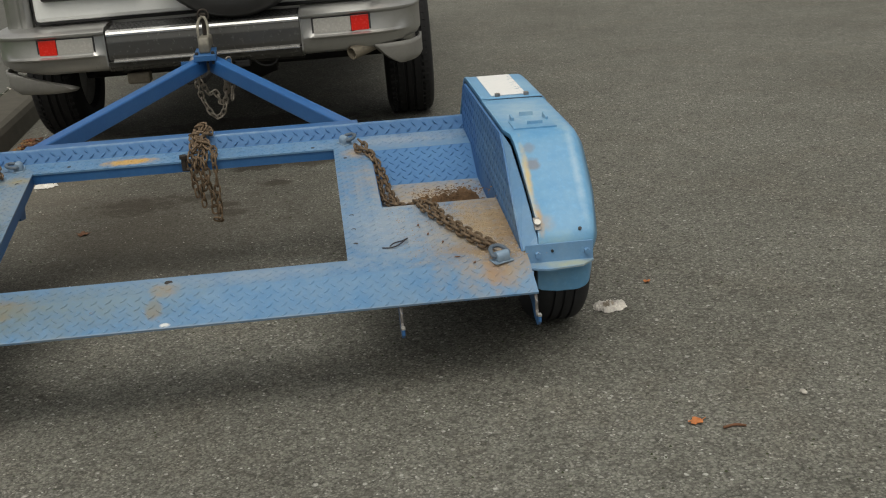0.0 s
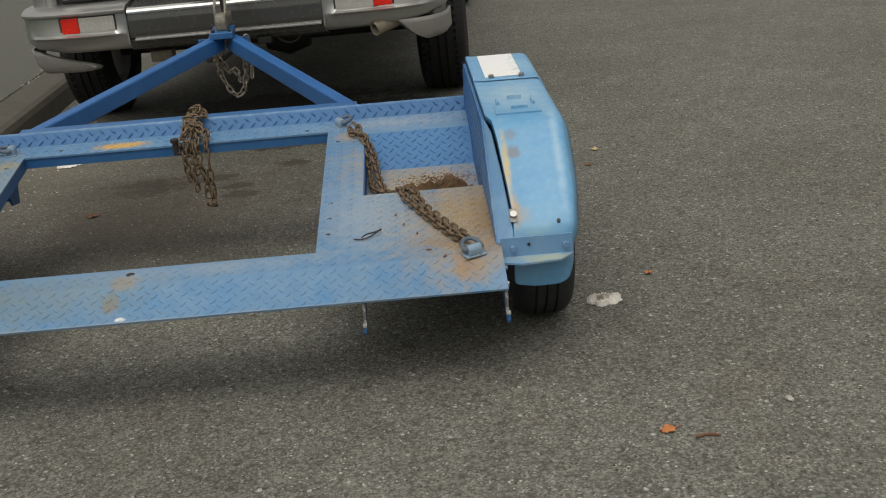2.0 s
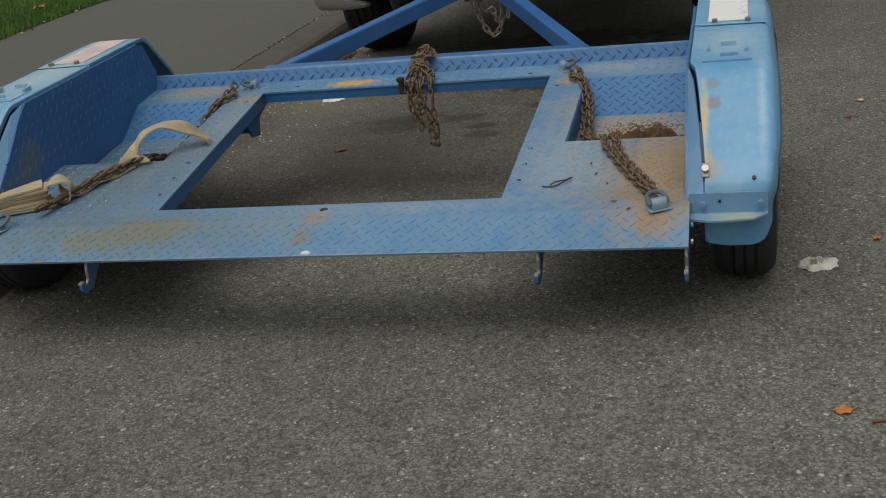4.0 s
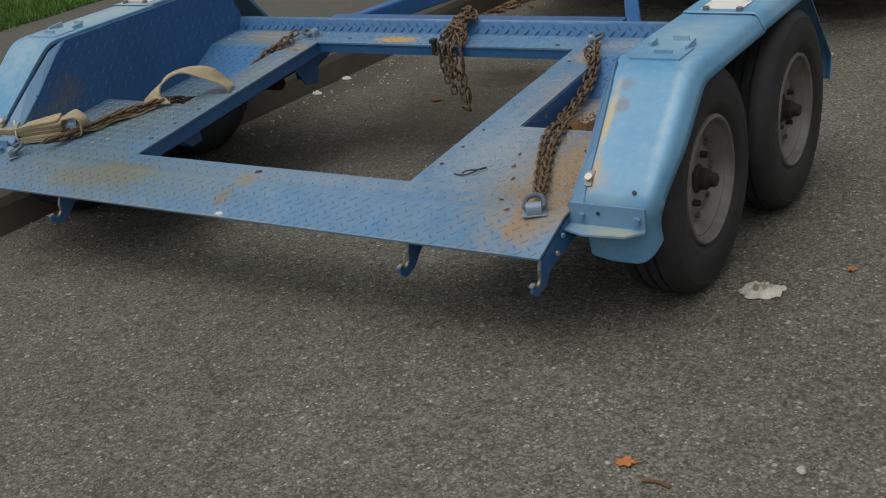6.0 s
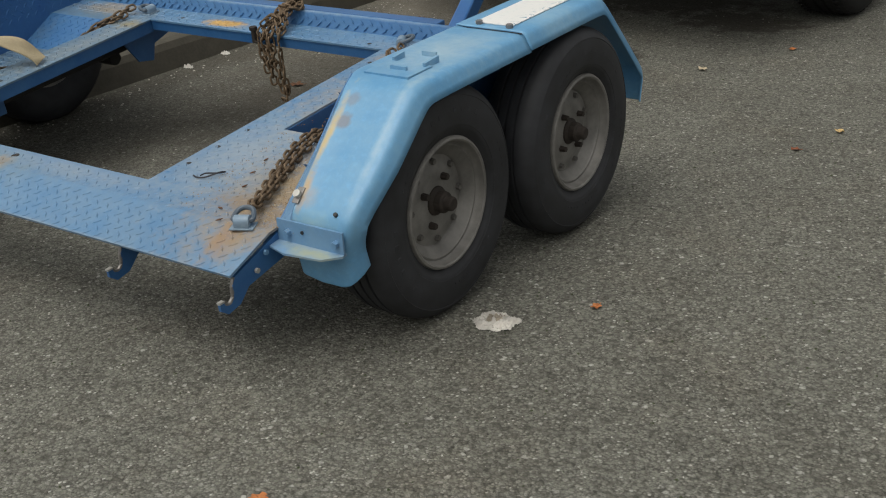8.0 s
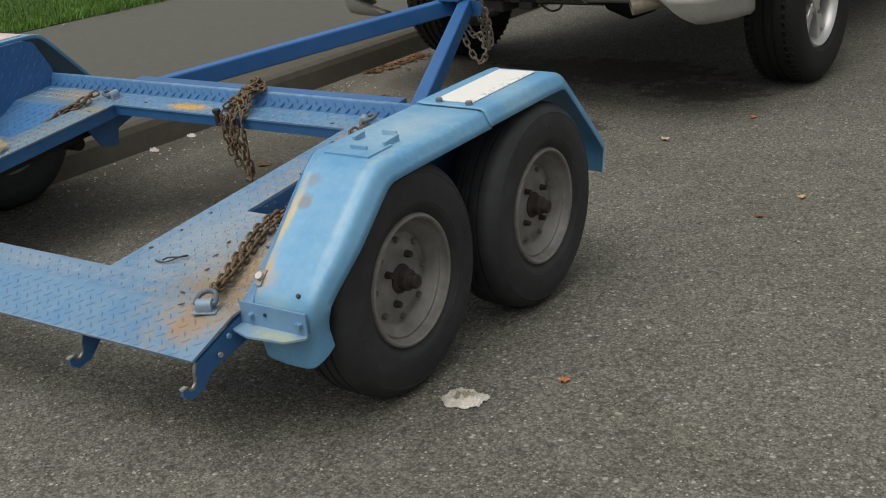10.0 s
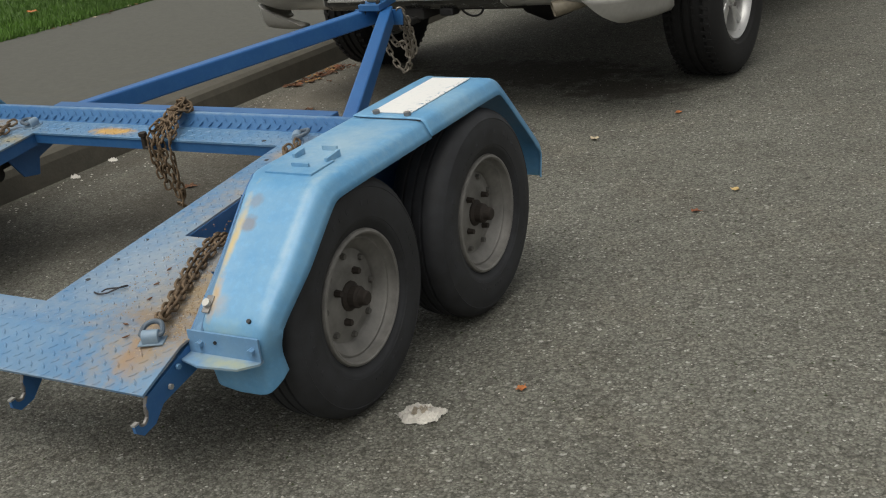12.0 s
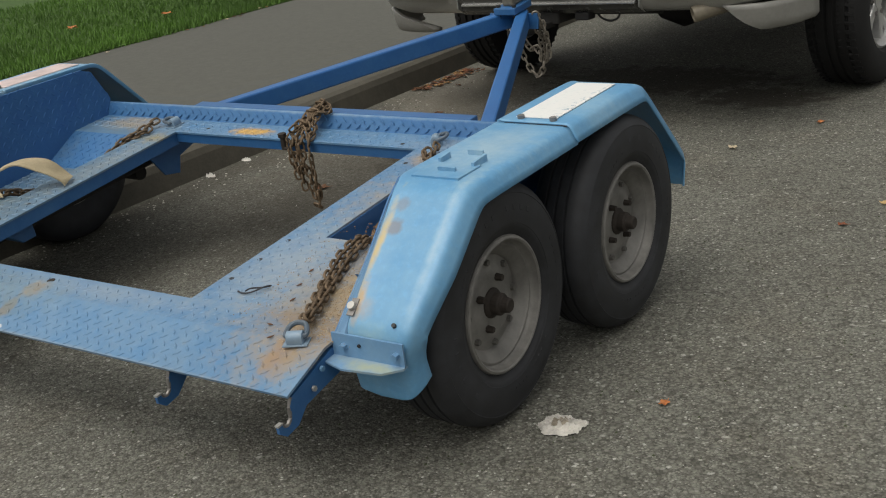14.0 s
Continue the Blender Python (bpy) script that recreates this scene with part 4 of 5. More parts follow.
# lashing rings: a sleeve welded to a base plate, and the ring in it
def lashing_ring(x, y, turn, tilt):
    m = Matrix.Translation((x, y, 0)) @ pose(0, 0, 0, 0, 0, turn) @ Matrix.Diagonal((0.82, 0.82, 0.82, 1))
    base = part("lashing_ring", box(-0.034, 0.034, -0.022, 0.022, 0.0, 0.004, 0.001), M_ring, trailer, at=m)
    sl = extrude_poly([(0.017 * math.cos(a), 0.018 + 0.017 * math.sin(a)) for a in [math.pi * (k / 8) for k in range(9)]] + [(-0.017, 0.003), (0.017, 0.003)], "x", -0.022, 0.022, 0.002)
    part("sleeve", sl, M_ring, base, smooth=True)
    pts = [(-0.024, 0, 0), (-0.027, 0.020, 0), (-0.019, 0.040, 0), (0, 0.047, 0), (0.019, 0.040, 0), (0.027, 0.020, 0), (0.024, 0, 0)]
    part("ring", tube(pts, 0.0072, 8, True, 4), M_ring_dark, base, at=Matrix.Translation((0, 0.0, 0.020)) @ pose(0, 0, 0, tilt), smooth=True)


lashing_ring(0.872, 0.112, 22, 20)
lashing_ring(-0.940, 0.112, -30, 22)
lashing_ring(0.512, 1.20, -62, 14)
lashing_ring(-0.585, 1.207, 92, 8)

# ---- chains and strap lying on the trailer ----
RUSTY = "rusty brown steel chain lying across the trailer deck"
chain("lashing_chain", TR, [(0.55, 1.165, 0.03), (0.575, 1.10, 0.02), (0.615, 0.98, -0.02), (0.635, 0.80, -0.048), (0.66, 0.66, -0.045), (0.695, 0.58, 0.005), (0.715, 0.48, 0.014), (0.775, 0.33, 0.014), (0.835, 0.20, 0.016), (0.86, 0.145, 0.03)], RUSTY, M_chain)
chain("lashing_chain", TR, [(0.56, 1.14, 0.022), (0.545, 1.09, 0.016), (0.59, 1.03, 0.012), (0.605, 0.90, -0.045), (0.62, 0.74, -0.052), (0.70, 0.63, -0.03), (0.73, 0.55, 0.012), (0.755, 0.44, 0.012), (0.80, 0.32, 0.014), (0.85, 0.20, 0.02), (0.868, 0.15, 0.034)], RUSTY, M_chain)
DRAPED = "rusty chain bundle draped over the front of the deck"
for x0, x1, off, zz in ((-0.014, 0.000, 0.0, -0.125), (0.004, 0.018, 0.010, -0.165), (0.020, 0.050, 0.004, -0.205), (0.066, 0.070, -0.004, -0.215), (0.036, 0.030, 0.012, -0.10)):
    xm = 0.010 + (x0 - 0.02) * 0.5
    chain("draped_chain", TR, [(xm + 0.020, 1.312, 0.030), (xm + 0.012, 1.286, 0.062 + off), (xm, 1.235, 0.046), (x0 + 0.006, 1.175, 0.024), (x0, 1.143, 0.004), (x0 + 0.004, 1.137, -0.05), (x1 - 0.003, 1.139, -0.10), (x1, 1.139, zz)],
          DRAPED, M_chain, 0.039, 0.026, 0.0068, jitter=28)
for pts in ([(-0.010, 1.29, 0.06), (0.015, 1.285, 0.078), (0.050, 1.288, 0.070), (0.058, 1.27, 0.055), (0.035, 1.25, 0.060), (0.005, 1.25, 0.062), (-0.012, 1.262, 0.055)],
            [(0.005, 1.30, 0.055), (0.027, 1.292, 0.084), (0.045, 1.278, 0.080), (0.033, 1.262, 0.07)],
            [(-0.020, 1.16, 0.02), (0.0, 1.15, 0.034), (0.015, 1.16, 0.048), (0.028, 1.19, 0.056), (0.052, 1.17, 0.040), (0.066, 1.155, 0.018), (0.064, 1.142, -0.02)],
            [(0.050, 1.139, -0.185), (0.056, 1.134, -0.222), (0.066, 1.137, -0.20), (0.071, 1.139, -0.15)]):
    chain("draped_chain", TR, pts, DRAPED, M_chain, 0.039, 0.026, 0.0068, jitter=30)
pin = merge(merge(rod((-0.032, 1.139, 0.020), (-0.032, 1.136, -0.026), 0.0085, 8), rod((-0.032, 1.139, 0.016), (-0.032, 1.139, 0.027), 0.014, 6)), tube([(-0.032, 1.137, -0.012), (-0.020, 1.133, -0.022), (-0.006, 1.137, -0.014), (-0.010, 1.142, 0.004), (-0.026, 1.141, 0.010)], 0.005, 8, True, 4))
tagged(part("shackle", pin, M_hub, at=TR, smooth=True), "rusty shackle with its pin holding the draped chain", "shackle")
SAFETY = "grey steel safety chain hanging from the coupling"
for pts in ([(-0.100, 2.65, -0.060), (-0.108, 2.70, -0.14), (-0.095, 2.73, -0.22), (-0.065, 2.735, -0.295), (-0.035, 2.735, -0.322), (-0.005, 2.73, -0.295), (0.015, 2.72, -0.22), (0.025, 2.69, -0.13), (0.034, 2.645, -0.06)],
            [(-0.095, 2.70, -0.08), (-0.082, 2.74, -0.17), (-0.058, 2.755, -0.215), (-0.030, 2.755, -0.20), (-0.018, 2.75, -0.25), (0.004, 2.75, -0.26), (0.024, 2.73, -0.19), (0.040, 2.69, -0.09), (0.044, 2.66, -0.05)],
            [(0.036, 2.625, -0.045), (0.050, 2.63, -0.018), (0.058, 2.66, -0.06), (0.056, 2.69, -0.13), (0.048, 2.71, -0.19), (0.042, 2.71, -0.25)]):
    chain("safety_chain", TR, pts, SAFETY, M_chain_grey, 0.046, 0.030, 0.008)
LEFT = "rusty brown steel chain lying in the wheel pocket"
chain("lashing_chain", TR, [(-0.635, 1.215, 0.022), (-0.645, 1.18, 0.024), (-0.655, 1.12, 0.014), (-0.676, 1.05, -0.005), (-0.690, 0.95, -0.048), (-0.694, 0.80, -0.054), (-0.684, 0.66, -0.024), (-0.688, 0.580, 0.012), (-0.72, 0.52, 0.018), (-0.772, 0.43, 0.024), (-0.82, 0.28, 0.020), (-0.86, 0.15, 0.03)], LEFT, M_chain)
chain("lashing_chain", TR, [(-0.632, 1.16, 0.02), (-0.625, 1.10, 0.014), (-0.668, 1.04, 0.004), (-0.700, 0.94, -0.042), (-0.708, 0.78, -0.056), (-0.698, 0.65, -0.028), (-0.702, 0.565, 0.014), (-0.748, 0.45, 0.022), (-0.79, 0.34, 0.024), (-0.82, 0.26, 0.02), (-0.85, 0.16, 0.03)], LEFT, M_chain)


def ribbon(path, widths, thick, sides, wave=1.0):
    """A webbing band along a path; sides gives the direction across it at each point."""
    pts = spline([Vector(p) for p in path], 8)
    wid = spline([Vector(p) for p in sides], 8)
    broad = spline([Vector((w, 0, 0)) for w in widths], 8)
    b = bmesh.new()
    rows = []
    n = len(pts)
    for i, (p, s1, w) in enumerate(zip(pts, wid, broad)):
        d = (pts[min(n - 1, i + 1)] - pts[max(0, i - 1)]).normalized()
        s1 = (s1 - d * s1.dot(d)).normalized()
        nn = d.cross(s1)
        row = []
        for k in range(9):
            f = k / 8 - 0.5
            sag = wave * (0.003 * math.sin(i * 0.35 + k * 0.5) + 0.006 * f * f * math.sin(i * 0.2))
            row.append(p + s1 * w.x * f + nn * sag)
        rows.append([b.verts.new(q + nn * thick / 2) for q in row] + [b.verts.new(q - nn * thick / 2) for q in row[::-1]])
    for r, q in zip(rows, rows[1:]):
        for j in range(18):
            b.faces.new((r[j], r[(j + 1) % 18], q[(j + 1) % 18], q[j]))
    b.faces.new(rows[0][::-1])
    b.faces.new(rows[-1])
    return b


UP = (0.55, -0.35, -0.75)
strap = thing("webbing_strap", TR, "beige webbing strap, bundled, then looped over the chain", "strap")
FLAT = (0.85, -0.5, 0)
run = ribbon([(-0.835, 0.290, 0.034), (-0.812, 0.325, 0.014), (-0.795, 0.37, 0.0075), (-0.775, 0.42, 0.0070), (-0.750, 0.475, 0.0070), (-0.732, 0.522, 0.0065)],
             [0.05, 0.036, 0.034, 0.036, 0.042, 0.046], 0.004, [UP, (0.8, -0.55, -0.2), FLAT, FLAT, FLAT, FLAT])
part("loose_run", run, M_strap, strap, smooth=True)
# the loop: a broad foot on the chain, a twist above it, then an arch down to the frayed end
loop = ribbon([(-0.722, 0.528, 0.010), (-0.724, 0.536, 0.026), (-0.722, 0.545, 0.044), (-0.708, 0.566, 0.070), (-0.690, 0.590, 0.088), (-0.650, 0.628, 0.094), (-0.600, 0.665, 0.070), (-0.562, 0.690, 0.030), (-0.546, 0.700, 0.010)],
              [0.100, 0.078, 0.038, 0.046, 0.052, 0.058, 0.062, 0.066, 0.064], 0.004,
              [(0.85, 0.4, 0), (0.85, 0.35, 0), (0.85, 0.1, 0.1), (0.7, -0.55, 0.15), (0.6, -0.75, 0.15), (0.5, -0.8, -0.1), (0.5, -0.75, -0.3), (0.5, -0.8, -0.2), (0.5, -0.8, -0.1)])
part("loose_end", loop, M_strap, strap, smooth=True)
ALONG, ACROSS = Vector((0.90, 0.43, 0)), Vector((0.43, -0.90, 0))
rnd = random.Random(8)
for k in range(8):
    z, d = 0.008 + 0.0078 * k, rnd.uniform(-0.006, 0.006)
    stops = [(-1.13, 0.150 + d, z + 0.006 * (k > 3)), (-1.06, 0.180 + d, z + 0.003), (-1.0, 0.208 + d, z * 0.85), (-0.93, 0.238 + d, z), (-0.862 + rnd.uniform(-0.015, 0.012), 0.272 + d, z * 1.05 + 0.002)]
    part("fold", ribbon(stops, [0.056, 0.060, 0.050, 0.060, 0.054], 0.0060, [tuple(ACROSS)] * 5, 0.6), M_strap, strap, smooth=True)
hub = Vector((-0.838, 0.286, 0.038))
roll = [hub + ALONG * 0.036 * math.cos(a) + Vector((0, 0, 0.034 * math.sin(a))) for a in (2.6, 1.9, 1.2, 0.4, -0.4, -1.1, -1.8)]
part("rolled_end", ribbon([tuple(q) for q in roll], [0.050, 0.056, 0.060, 0.060, 0.058, 0.056, 0.05], 0.004, [tuple(ACROSS)] * 7), M_strap, strap, smooth=True)
tie = Vector((-1.0, 0.208, 0.030))
ring = [tie + ACROSS * 0.035 * math.cos(a) + Vector((0, 0, 0.036 * math.sin(a))) for a in (0, 0.8, 1.6, 2.4, 3.14, 3.9, 4.7, 5.5)]
part("tie_cord", tube(ring, 0.0028, 6, True, 3), M_paper, strap, "white tie cord", smooth=True)
part("cord_end", tube([(-1.0, 0.195, 0.062), (-1.035, 0.225, 0.078), (-1.075, 0.25, 0.098)], 0.0032, 6, False, 4), M_paper, strap, smooth=True)

# grit heap in the right wheel pocket, dry leaf crumbs on the deck
def heap(cx, cy, rx, ry, h, z0, seed):
    b = bmesh.new()
    bmesh.ops.create_grid(b, x_segments=60, y_segments=36, size=1)
    for v in b.verts:
        d = math.hypot(v.co.x, v.co.y)
        k = max(0.0, 1 - d ** 2.2)
        q = Vector((cx + v.co.x * rx, cy + v.co.y * ry, 0))
        v.co = Vector((q.x, q.y, z0 - 0.004 + h * k * (0.8 + 0.5 * noise.noise(q * 18 + Vector((seed, 0, 0)))) + 0.016 * noise.noise(q * 45) + 0.010 * noise.noise(q * 110)))
    return b


tagged(part("dirt_mound", heap(0.80, 0.632, 0.15, 0.062, 0.088, -0.066, 1.0), M_grit, at=TR, smooth=True), "mound of rusty brown dirt in the wheel pocket", "dirt")
pebbles("deck_crumbs", 420, lambda r: (lambda u, v: (0.60 + u, 0.12 + v, 0.0) if abs(u - 0.20 + 0.1 * v) < 0.16 else None)(r.uniform(0, 0.33), r.uniform(0, 0.44)), (0.0010, 0.0030), M_crumb, "brown rust and leaf crumbs on the deck", 9, TR)
pebbles("mound_crumbs", 500, lambda r: (0.80 + r.gauss(0, 0.06), 0.625 + r.gauss(0, 0.025), 0.004 + 0.010 * r.random()), (0.0015, 0.005), M_grit, "brown rust crumbs on the dirt mound", 13, TR)
pebbles("chain_crumbs", 900, lambda r: (lambda y: (0.87 - 0.24 * (y - 0.12) + 0.035 + r.gauss(0, 0.035), y, 0.0))(r.uniform(0.13, 0.55)), (0.0010, 0.0030), M_crumb, "brown rust crumbs beside the chain", 14, TR)
pebbles("pale_crumbs", 160, lambda r: (0.86 + r.gauss(0, 0.045), 0.16 + r.gauss(0, 0.05), 0.0), (0.001, 0.003), M_sand, "pale sandy crumbs round the lashing ring", 10, TR)
w = tube([(0.568, 0.262, 0.003), (0.588, 0.256, 0.004), (0.610, 0.262, 0.006), (0.634, 0.285, 0.012), (0.640, 0.300, 0.008), (0.622, 0.290, 0.006), (0.602, 0.272, 0.010), (0.588, 0.266, 0.004)], 0.0020, 6, False, 6)
tagged(part("wire_scrap", w, M_wire, at=TR, smooth=True), "bent scrap of black wire on the deck", "wire")
rnd = random.Random(21)
for x, y in ((0.70, 0.33), (0.735, 0.265), (0.80, 0.11), (0.76, 0.155), (0.68, 0.40), (-0.723, 0.244), (-0.687, 0.272)):
    m = TR @ pose(x, y, 0.003, 0, 0, rnd.uniform(0, 360))
    b = extrude_poly([(-0.008, -0.002), (0.0, -0.0035), (0.008, 0.0), (0.0, 0.0025)], "z", 0, 0.002)
    o = part("leaf_scrap", b, M_leaf_brown if x > 0 else M_paper, at=m)
    tagged(o, "dry brown leaf scrap on the deck" if x > 0 else "white paper scrap on the deck", "scrap", "scraps on the deck")

# ---- towing car ----
LEAN = -1.0   # the body leans a little towards the kerb
CAR = pose(-1.005, 2.92, 0, 0, LEAN, -4.0)
suv = thing("off_road_car", CAR, "silver off-road car with a rear spare wheel, parked at the kerb", "car")


def hull(sections):
    """Rings of (y, half width low, mid, top, z low, mid, top)."""
    b = bmesh.new()
    rows = []
    for y, wl, wm, wt, zl, zm, zt in sections:
        pts = [(-wl, zl), (-wm, zl + 0.12), (-wm, zm), (-wt, zt - 0.06), (-wt + 0.08, zt), (wt - 0.08, zt), (wt, zt - 0.06), (wm, zm), (wm, zl + 0.12), (wl, zl)]
        rows.append([b.verts.new((x, y, z)) for x, z in pts])
    for r, q in zip(rows, rows[1:]):
        n = len(r)
        for j in range(n):
            b.faces.new((r[j], r[(j + 1) % n], q[(j + 1) % n], q[j]))
    b.faces.new(rows[0])
    b.faces.new(rows[-1][::-1])
    bmesh.ops.recalc_face_normals(b, faces=b.faces[:])
    return b


body = part("body", hull([(0.19, 0.84, 0.90, 0.78, 0.58, 1.05, 1.80), (0.62, 0.86, 0.95, 0.79, 0.58, 1.05, 1.86), (0.66, 0.86, 0.95, 0.79, 0.80, 1.05, 1.86), (1.54, 0.86, 0.95, 0.79, 0.80, 1.05, 1.88), (1.58, 0.90, 0.95, 0.79, 0.46, 1.05, 1.88),
                  (3.9, 0.90, 0.95, 0.76, 0.46, 1.05, 1.80), (4.27, 0.90, 0.95, 0.84, 0.46, 1.0, 1.30), (4.31, 0.86, 0.95, 0.84, 0.80, 1.02, 1.14), (5.19, 0.86, 0.93, 0.82, 0.80, 0.98, 1.06), (5.23, 0.86, 0.92, 0.80, 0.45, 0.95, 1.05), (5.72, 0.8, 0.82, 0.72, 0.5, 0.8, 0.9)]), M_silver, suv)
# wheel arch flares: bands that follow the arches
def flare(sgn, yc):
    b = bmesh.new()
    rows = []
    for i in range(17):
        a = math.pi * (0.02 + 0.94 * i / 16)
        c, s1 = math.cos(a), math.sin(a)
        row = []
        for x, r in ((0.86, 0.445), (0.99, 0.435), (1.012, 0.45), (1.005, 0.50), (0.945, 0.545)):
            row.append(b.verts.new((sgn * x, yc + r * c, 0.40 + r * s1 * 0.98)))
        rows.append(row)
    for r, q in zip(rows, rows[1:]):
        for j in range(4):
            b.faces.new((r[j], r[j + 1], q[j + 1], q[j]))
    bmesh.ops.recalc_face_normals(b, faces=b.faces[:])
    f = part("arch_flare", b, M_silver, suv, smooth=True)
    mod = f.modifiers.new("thickness", "SOLIDIFY")
    mod.thickness = 0.01


for yc in (1.10, 4.75):
    flare(1, yc)
    flare(-1, yc)
gate = part("tailgate", box(-0.808, 0.808, 0.120, 0.18, 0.744, 1.75, 0.022), M_white_panel, suv, "pale silver tailgate")
part("seal", box(-0.820, 0.820, 0.135, 0.188, 0.728, 1.765, 0.02), M_black, suv, "black rubber door seal")
holder = part("plate_holder", box(-0.76, -0.30, 0.080, 0.14, 0.842, 1.05, 0.018), M_black, gate, "black number plate holder")
part("plate_lamp", box(-0.70, -0.675, 0.072, 0.09, 0.868, 0.893, 0.004), M_clear, holder)
for sgn in (1, -1):
    part("tail_lamp", box(*sorted((sgn * 0.83, sgn * 0.92)), 0.13, 0.20, 1.0, 1.35, 0.015), M_red, suv, "red tail lamp")
part("rear_window", box(-0.66, 0.66, 0.115, 0.13, 1.25, 1.66, 0.01), M_glass, gate)
for sgn in (1, -1):
    for y0, y1 in ((0.45, 1.40), (1.50, 2.60), (2.68, 3.8)):
        b = extrude_poly([(y0, 1.12), (y1, 1.12), (y1 - (0.28 if y1 == 3.8 else 0.02), 1.66), (y0 + 0.03, 1.66)], "x", 0.0, 0.012)
        part("side_window", b, M_glass, suv, at=Matrix.Translation((sgn * 0.885, 0, 0)))
# bumper
bar = [(0.0, 0.553), (-0.016, 0.558), (-0.023, 0.580), (-0.026, 0.640), (-0.022, 0.680), (-0.012, 0.692), (0.16, 0.715), (0.16, 0.553)]
bc = part("bumper_bar", extrude_poly(bar, "x", -0.452, 0.458, 0.004), M_bumper_dark, suv, "dark grey glossy bumper centre")
part("chrome_edge", extrude_poly([(-0.029, 0.672), (-0.029, 0.680), (-0.024, 0.690), (-0.014, 0.697), (0.002, 0.7000), (0.002, 0.672)], "x", -0.450, 0.456), M_chrome, bc, "bright worn bumper edge")
part("lower_edge", extrude_poly([(-0.030, 0.546), (-0.030, 0.551), (-0.020, 0.5575), (0.0, 0.5595), (0.0, 0.546)], "x", -0.43, 0.45), M_chrome, bc)
part("lower_panel", extrude_poly([(0.006, 0.549), (0.010, 0.520), (0.040, 0.497), (0.16, 0.497), (0.16, 0.549)], "x", -0.47, 0.47, 0.004), M_bumper_dark, bc, "dark grey panel under the bumper")
step = part("step_mat", extrude_poly([(-0.004, 0.6955), (0.115, 0.7125), (0.115, 0.7165), (-0.004, 0.6995)], "x", -0.44, 0.445), M_black, bc, "black ribbed step mat")
v, f = [], []
for i in range(42):
    for j in range(5):
        x, y = -0.43 + 0.0205 * i + 0.008 * (j % 2), 0.006 + 0.024 * j
        z = 0.6995 + (y + 0.004) * 0.1429
        k = len(v)
        v += [(x - 0.005, y - 0.008, z), (x + 0.005, y - 0.008, z), (x + 0.005, y + 0.008, z + 0.001), (x - 0.005, y + 0.008, z + 0.001), (x, y, z + 0.005)]
        f += [(k, k + 1, k + 4), (k + 1, k + 2, k + 4), (k + 2, k + 3, k + 4), (k + 3, k, k + 4)]
me = bpy.data.meshes.new("grip_studs")
me.from_pydata(v, [], f)
me.materials.append(M_bumper_dark)
o = new("grip_studs", me)
o.parent = step
o["kind"] = "stuff"


